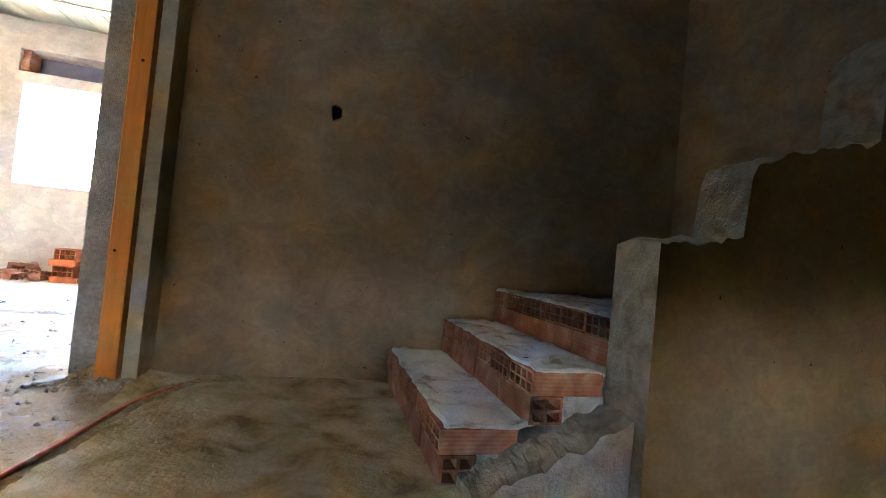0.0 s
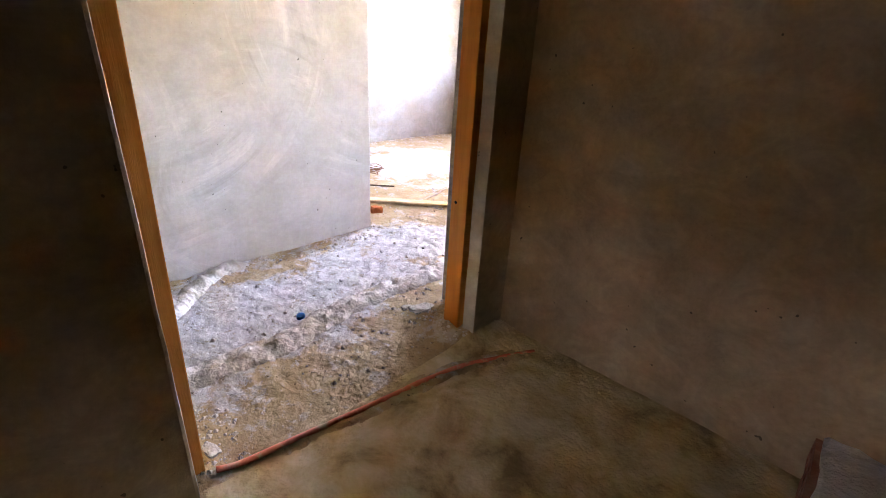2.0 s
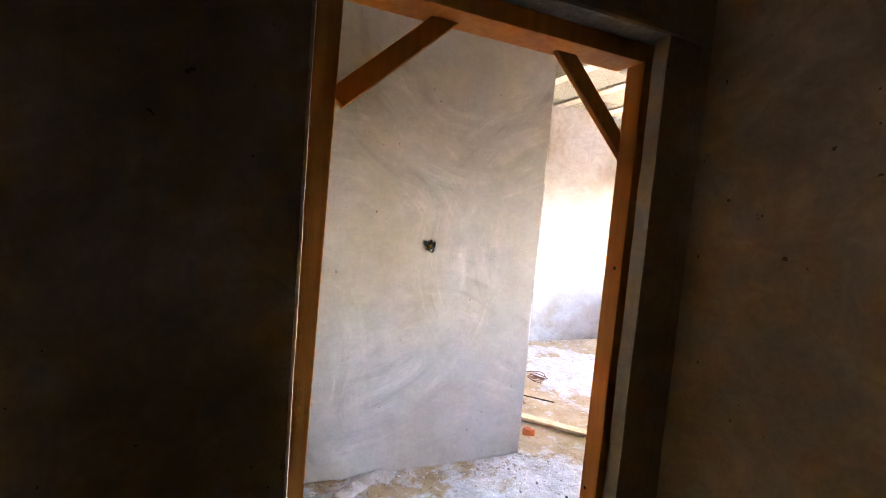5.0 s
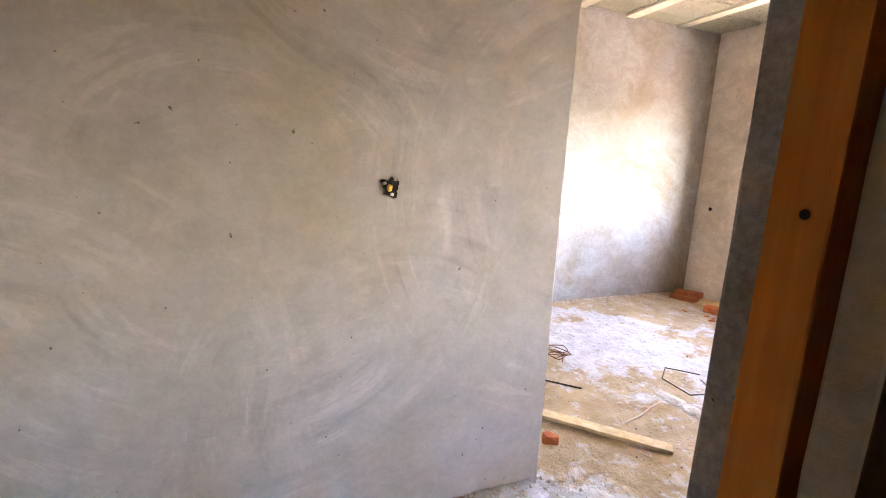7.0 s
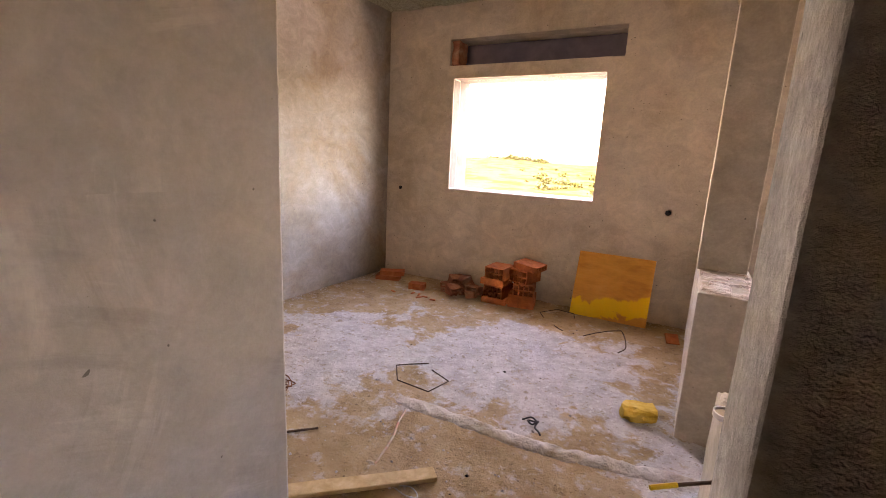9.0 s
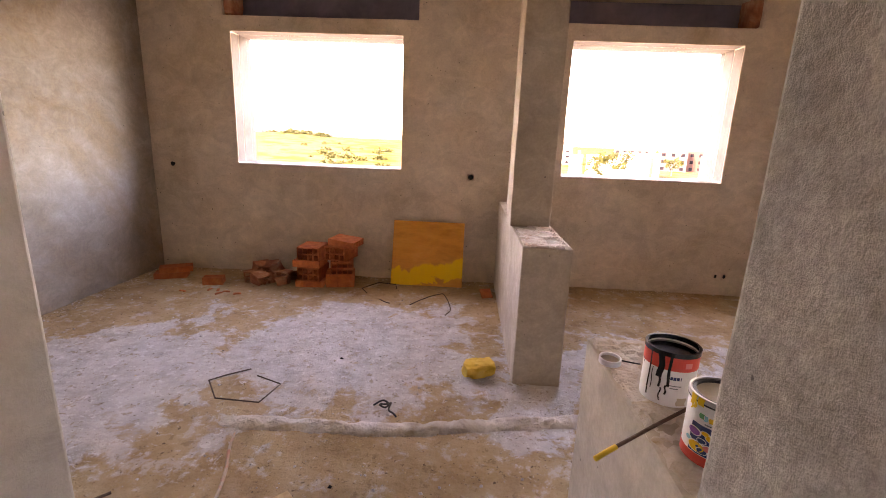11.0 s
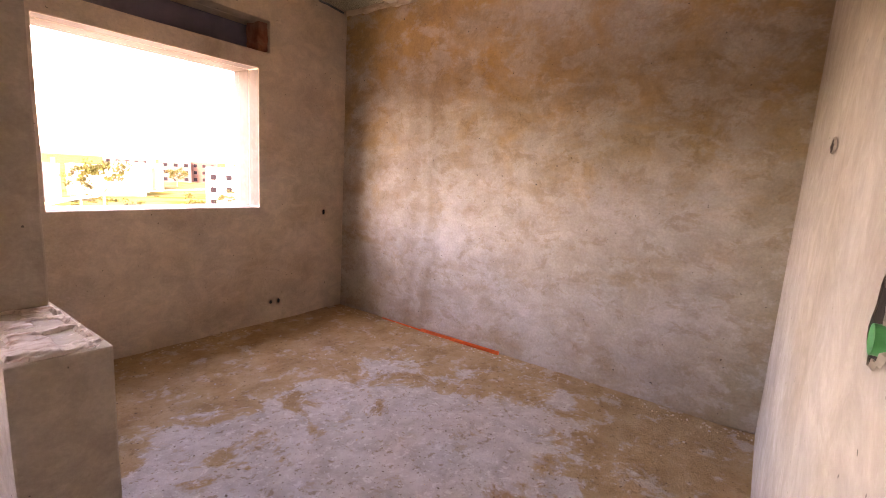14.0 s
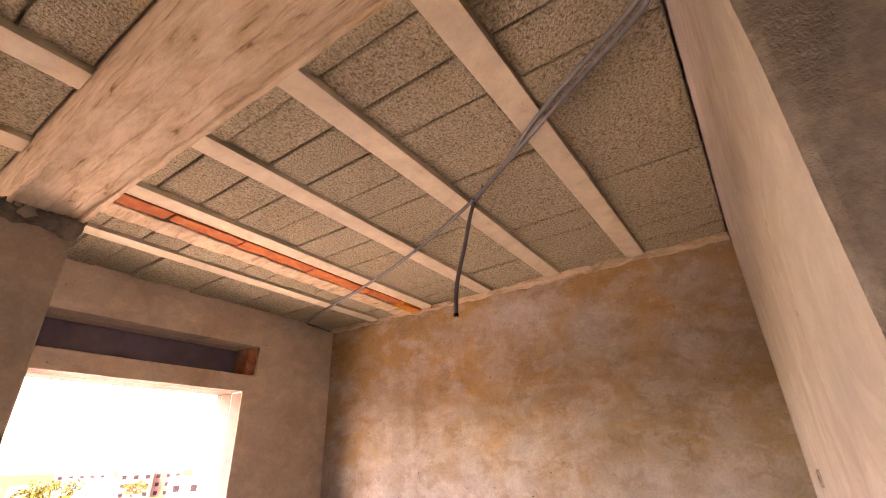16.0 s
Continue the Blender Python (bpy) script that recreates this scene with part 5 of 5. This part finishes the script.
for a, z, s, m in ((-34, 0.058, 0.011, M_PURPLE), (-14, 0.062, 0.006, M_YELLOW), (-18, 0.046, 0.007, M_NAVY), (-2, 0.056, 0.009, M_YELLOW), (13, 0.061, 0.008, M_SKYBLUE), (30, 0.055, 0.010, M_LEAFGREEN), (-26, 0.032, 0.014, M_YELLOW), (-5, 0.036, 0.009, M_PINKISH), (9, 0.041, 0.008, M_PINKISH), (24, 0.036, 0.009, M_RED), (42, 0.045, 0.010, M_PURPLE), (-15, 0.028, 0.008, M_NAVY), (4, 0.070, 0.006, M_LEAFGREEN), (20, 0.071, 0.006, M_YELLOW), (-44, 0.04, 0.006, M_SKYBLUE)):
    for k, (scale, mat) in enumerate(((1.22, M_LABEL), (1.0, m))):
        pts = [(front + a + math.degrees(s * scale / r) * math.cos(q), z + s * scale * 0.62 * math.sin(q)) for q in (2 * math.pi * i / 16 for i in range(16))]
        part("print", on_can(r, pts, 0.0012 + 0.0005 * k), mat, c2)

brush = thing("paint_brush", pose(0, 0, 0), "thin dark wooden stick with yellow paint on its tip", "brush")
part("handle", tube([(0.655, 3.318, 0.803), (0.74, 3.373, 0.812), (0.86, 3.446, 0.826)], 0.0036, 8), speckled("dark_stick", [(0.3, (0.06, 0.03, 0.02)), (0.7, (0.14, 0.08, 0.05))], 30, 0.7, 0.2), brush)
part("tip", tube([(0.612, 3.290, 0.797), (0.63, 3.302, 0.800), (0.656, 3.319, 0.803)], 0.005, 8), M_YELLOW, brush, "tip clotted with yellow paint")
lid = thing("jar_lid", pose(0.745, 3.652, 0.804, 4, 0, 0), "white plastic jar lid with dried paint inside", "lid")
part("rim", ring(0.027, 0.0, 0.014, 36, 0.004), M_LABEL, lid)
bm = bmesh.new()
bmesh.ops.create_cone(bm, cap_ends=True, segments=36, radius1=0.0235, radius2=0.0235, depth=0.006, matrix=pose(0, 0, 0.004))
part("dried_paint", bm, M_CREAM, lid)
bent_bar("nail", [(0.772, 3.655, 0.809), (0.80, 3.645, 0.809), (0.815, 3.636, 0.811)], 0.002, M_BLACK, "thin dark nail beside the lid", "nail")


# Chiselled holes and boxes in the walls.
def crater(name, centre, axis, wide, tall, seed, label, ragged=0.35, around=M_NORTH):
    """A ragged hole chipped in a wall, its inner shade painted as a flat dark face; axis: the wall's outward normal."""
    n = Vector(axis)
    u = Vector((0, 0, 1)).cross(n)
    c, up = Vector(centre), Vector((0, 0, 1))
    rnd = random.Random(seed)
    top = thing(name, Matrix.Translation(c), label, "wall hole", "holes in the walls")
    bm = bmesh.new()
    rim, lip = [], []
    for k in range(28):
        a = 2 * math.pi * k / 28
        s = 1 + ragged * noise.noise(Vector((math.cos(a) * 1.6, math.sin(a) * 1.6, seed))) + ragged * 0.3 * noise.noise(Vector((math.cos(a) * 4, math.sin(a) * 4, seed)))
        p = u * math.cos(a) * wide * s + up * math.sin(a) * tall * s
        rim.append(bm.verts.new(p + n * 0.0045))
        lip.append(p)
    bm.faces.new(rim)
    # Flat dark face in place of the hole's shaded depth.
    part("hole", bm, M_DARK, top)
    bm = bmesh.new()
    inner = [bm.verts.new(p + n * 0.006) for p in lip]
    outer = [bm.verts.new(p * (1.08 + 0.05 * rnd.random()) + n * 0.0005) for p in lip]
    for k in range(28):
        bm.faces.new((inner[k], inner[(k + 1) % 28], outer[(k + 1) % 28], outer[k]))
    part("chipped_edge", bm, around, top)
    return top, n, u


def chunk(parent, name, at, size, material, seed, label=""):
    bm = bmesh.new()
    bmesh.ops.create_icosphere(bm, subdivisions=2, radius=1)
    for v in bm.verts:
        v.co *= 1 + 0.35 * noise.noise(v.co * 1.6 + Vector((seed, 0, 0)))
        v.co = Vector((v.co.x * size[0] + at[0], v.co.y * size[1] + at[1], v.co.z * size[2] + at[2]))
    part(name, bm, material, parent, label)


t, n, u = crater("socket_hole", (-0.277, 2.492, 1.290), (1, 0, 0), 0.031, 0.027, 3, "ragged chiselled socket hole with wires in a grey wall", 0.9, M_HALL)
chunk(t, "brick_chip", (0.006, -0.004, -0.006), (0.006, 0.011, 0.014), M_GOLD, 2)
chunk(t, "mortar_chip", (0.005, -0.022, 0.010), (0.005, 0.008, 0.006), M_MORTAR, 3)
chunk(t, "mortar_chip", (0.005, 0.006, -0.028), (0.005, 0.008, 0.006), M_MORTAR, 5)
for k in range(3):
    part("wire", tube(smooth_line([(0.004, -0.01 + 0.012 * k, 0.0), (0.016, -0.012 + 0.015 * k, 0.012), (0.012, -0.004 + 0.012 * k, 0.026)], 4), 0.0015, 5), M_BLACK, t)
crater("socket_hole", (1.667, 2.91, 1.31), (0, -1, 0), 0.026, 0.030, 8, "dark chiselled hole in the stair wall", 0.6, M_STAIR)
for x, z, w, hh, s in ((-2.43, 1.018, 0.022, 0.022, 11), (0.40, 1.011, 0.024, 0.022, 12), (3.335, 0.992, 0.016, 0.025, 13), (2.75, 0.185, 0.013, 0.018, 14), (2.83, 0.185, 0.013, 0.018, 15)):
    crater("socket_hole", (x, NORTH, z), (0, -1, 0), w, hh, s, "small dark socket hole in a cement wall", 0.3)
t, n, u = crater("switch_hole", (1.075, SOUTH, 1.29), (0, 1, 0), 0.032, 0.045, 17, "chiselled switch hole with a green plastic box", 0.6, M_SOUTH)
bm = bmesh.new()
bmesh.ops.create_cone(bm, cap_ends=True, segments=28, radius1=0.017, radius2=0.017, depth=0.016, matrix=pose(-0.022, 0.004, -0.014, 90))
part("box", bm, M_GREEN, t, "green plastic switch box")
crater("crack", (2.05, SOUTH, 1.56), (0, 1, 0), 0.05, 0.016, 19, "short dark crack in smooth render", 0.5, M_SOUTH)
crater("cable_hole", (1.42, SOUTH, 2.86), (0, 1, 0), 0.035, 0.04, 23, "black hole where cables leave the wall", 0.6, M_SOUTH)


# Conduits under the ceiling.
cables = thing("ceiling_cables", pose(0, 0, 0), "grey flexible conduits strung under the ceiling", "conduit")
run = [(1.42, 3.12, 2.865), (1.52, 3.24, 2.868), (1.77, 3.62, 2.882), (2.16, 4.15, 2.886), (2.58, 5.07, 2.87), (2.95, 6.2, 2.868), (3.10, 6.62, 2.862), (3.28, 6.70, 2.872), (3.5, 6.76, 2.88)]
part("conduit", tube(smooth_line(run), 0.010, 8), M_CONDUIT, cables, smooth=True)
part("conduit", tube(smooth_line([(1.44, 3.12, 2.85), (1.54, 3.22, 2.858), (1.79, 3.60, 2.872), (2.14, 4.12, 2.874), (2.14, 4.18, 2.80), (2.06, 4.19, 2.55), (1.985, 4.19, 2.35), (1.965, 4.19, 2.20)]), 0.010, 8), M_CONDUIT, cables, smooth=True)
part("tie", tube([(2.12, 4.10, 2.905), (2.17, 4.12, 2.90), (2.19, 4.17, 2.885), (2.14, 4.17, 2.86)], 0.004, 6), M_BLACK, cables, "black wire tie")
part("end", tube([(1.965, 4.19, 2.204), (1.965, 4.19, 2.192)], 0.0115, 8), M_BLACK, cables)


# Crumbs of mortar and brick strewn over the floor.
def crumbs(name, n, spots, size, material, seed, label):
    rnd = random.Random(seed)
    verts, faces = [], []
    for _ in range(n):
        x, y, sx, sy = rnd.choice(spots)
        x, y = x + rnd.uniform(-sx, sx), y + rnd.uniform(-sy, sy)
        s = size * rnd.uniform(0.3, 1.0) ** 2
        z = ground_height(x, y) + s * 0.3
        k = len(verts)
        a = rnd.uniform(0, 3)
        for dx, dy, dz in ((1, 0, 0), (0, 1, 0), (-1, 0, 0), (0, -1, 0), (0, 0, 0.8), (0, 0, -0.8)):
            f = s * rnd.uniform(0.6, 1.2)
            verts.append((x + f * (dx * math.cos(a) - dy * math.sin(a)), y + f * (dx * math.sin(a) + dy * math.cos(a)), z + f * dz))
        faces += [(k, k + 1, k + 4), (k + 1, k + 2, k + 4), (k + 2, k + 3, k + 4), (k + 3, k, k + 4), (k + 1, k, k + 5), (k + 2, k + 1, k + 5), (k + 3, k + 2, k + 5), (k, k + 3, k + 5)]
    me = bpy.data.meshes.new(name)
    me.from_pydata(verts, [], faces)
    me.materials.append(material)
    tagged(new(name, me), label, "rubble", kind="stuff")


ROOM = [(-0.8, 5.2, 1.7, 1.5), (2.2, 5.0, 1.3, 1.7), (0.2, 3.7, 1.2, 0.5)]
HALL = [(0.2, 2.2, 0.45, 1.1), (0.6, 2.5, 0.3, 0.4), (-0.2, 3.0, 0.1, 0.25), (0.85, 2.72, 0.12, 0.1), (0.8, 1.75, 0.14, 0.12), (-0.2, 2.4, 0.06, 0.8)]
EDGES = [(0.1, 6.74, 2.5, 0.05), (3.5, 4.9, 0.06, 1.8), (-2.55, 5.5, 0.06, 1.2)]
crumbs("mortar_crumbs", 700, ROOM, 0.011, M_MORTAR, 31, "grey mortar crumbs strewn over the floor")
crumbs("dirt_crumbs", 500, ROOM + EDGES, 0.009, M_LANDING, 32, "brown dirt crumbs strewn over the floor")
crumbs("hall_crumbs", 650, HALL, 0.013, M_LEDGE, 33, "sandy mortar crumbs over the hall floor")
crumbs("hall_chips", 260, HALL, 0.012, M_MORTAR, 36, "pale mortar chips over the hall floor")
crumbs("wall_foot_crumbs", 800, EDGES, 0.012, M_LEDGE, 34, "sandy crumbs along the foot of the walls")
crumbs("landing_crumbs", 420, [(1.5, 2.84, 0.5, 0.07), (1.05, 2.84, 0.1, 0.08), (1.5, 2.2, 0.5, 0.7)], 0.010, M_LANDING, 37, "brown dirt crumbs on the stair landing")
crumbs("dark_pebbles", 30, ROOM, 0.012, M_DARK, 35, "dark pebbles scattered on the floor")
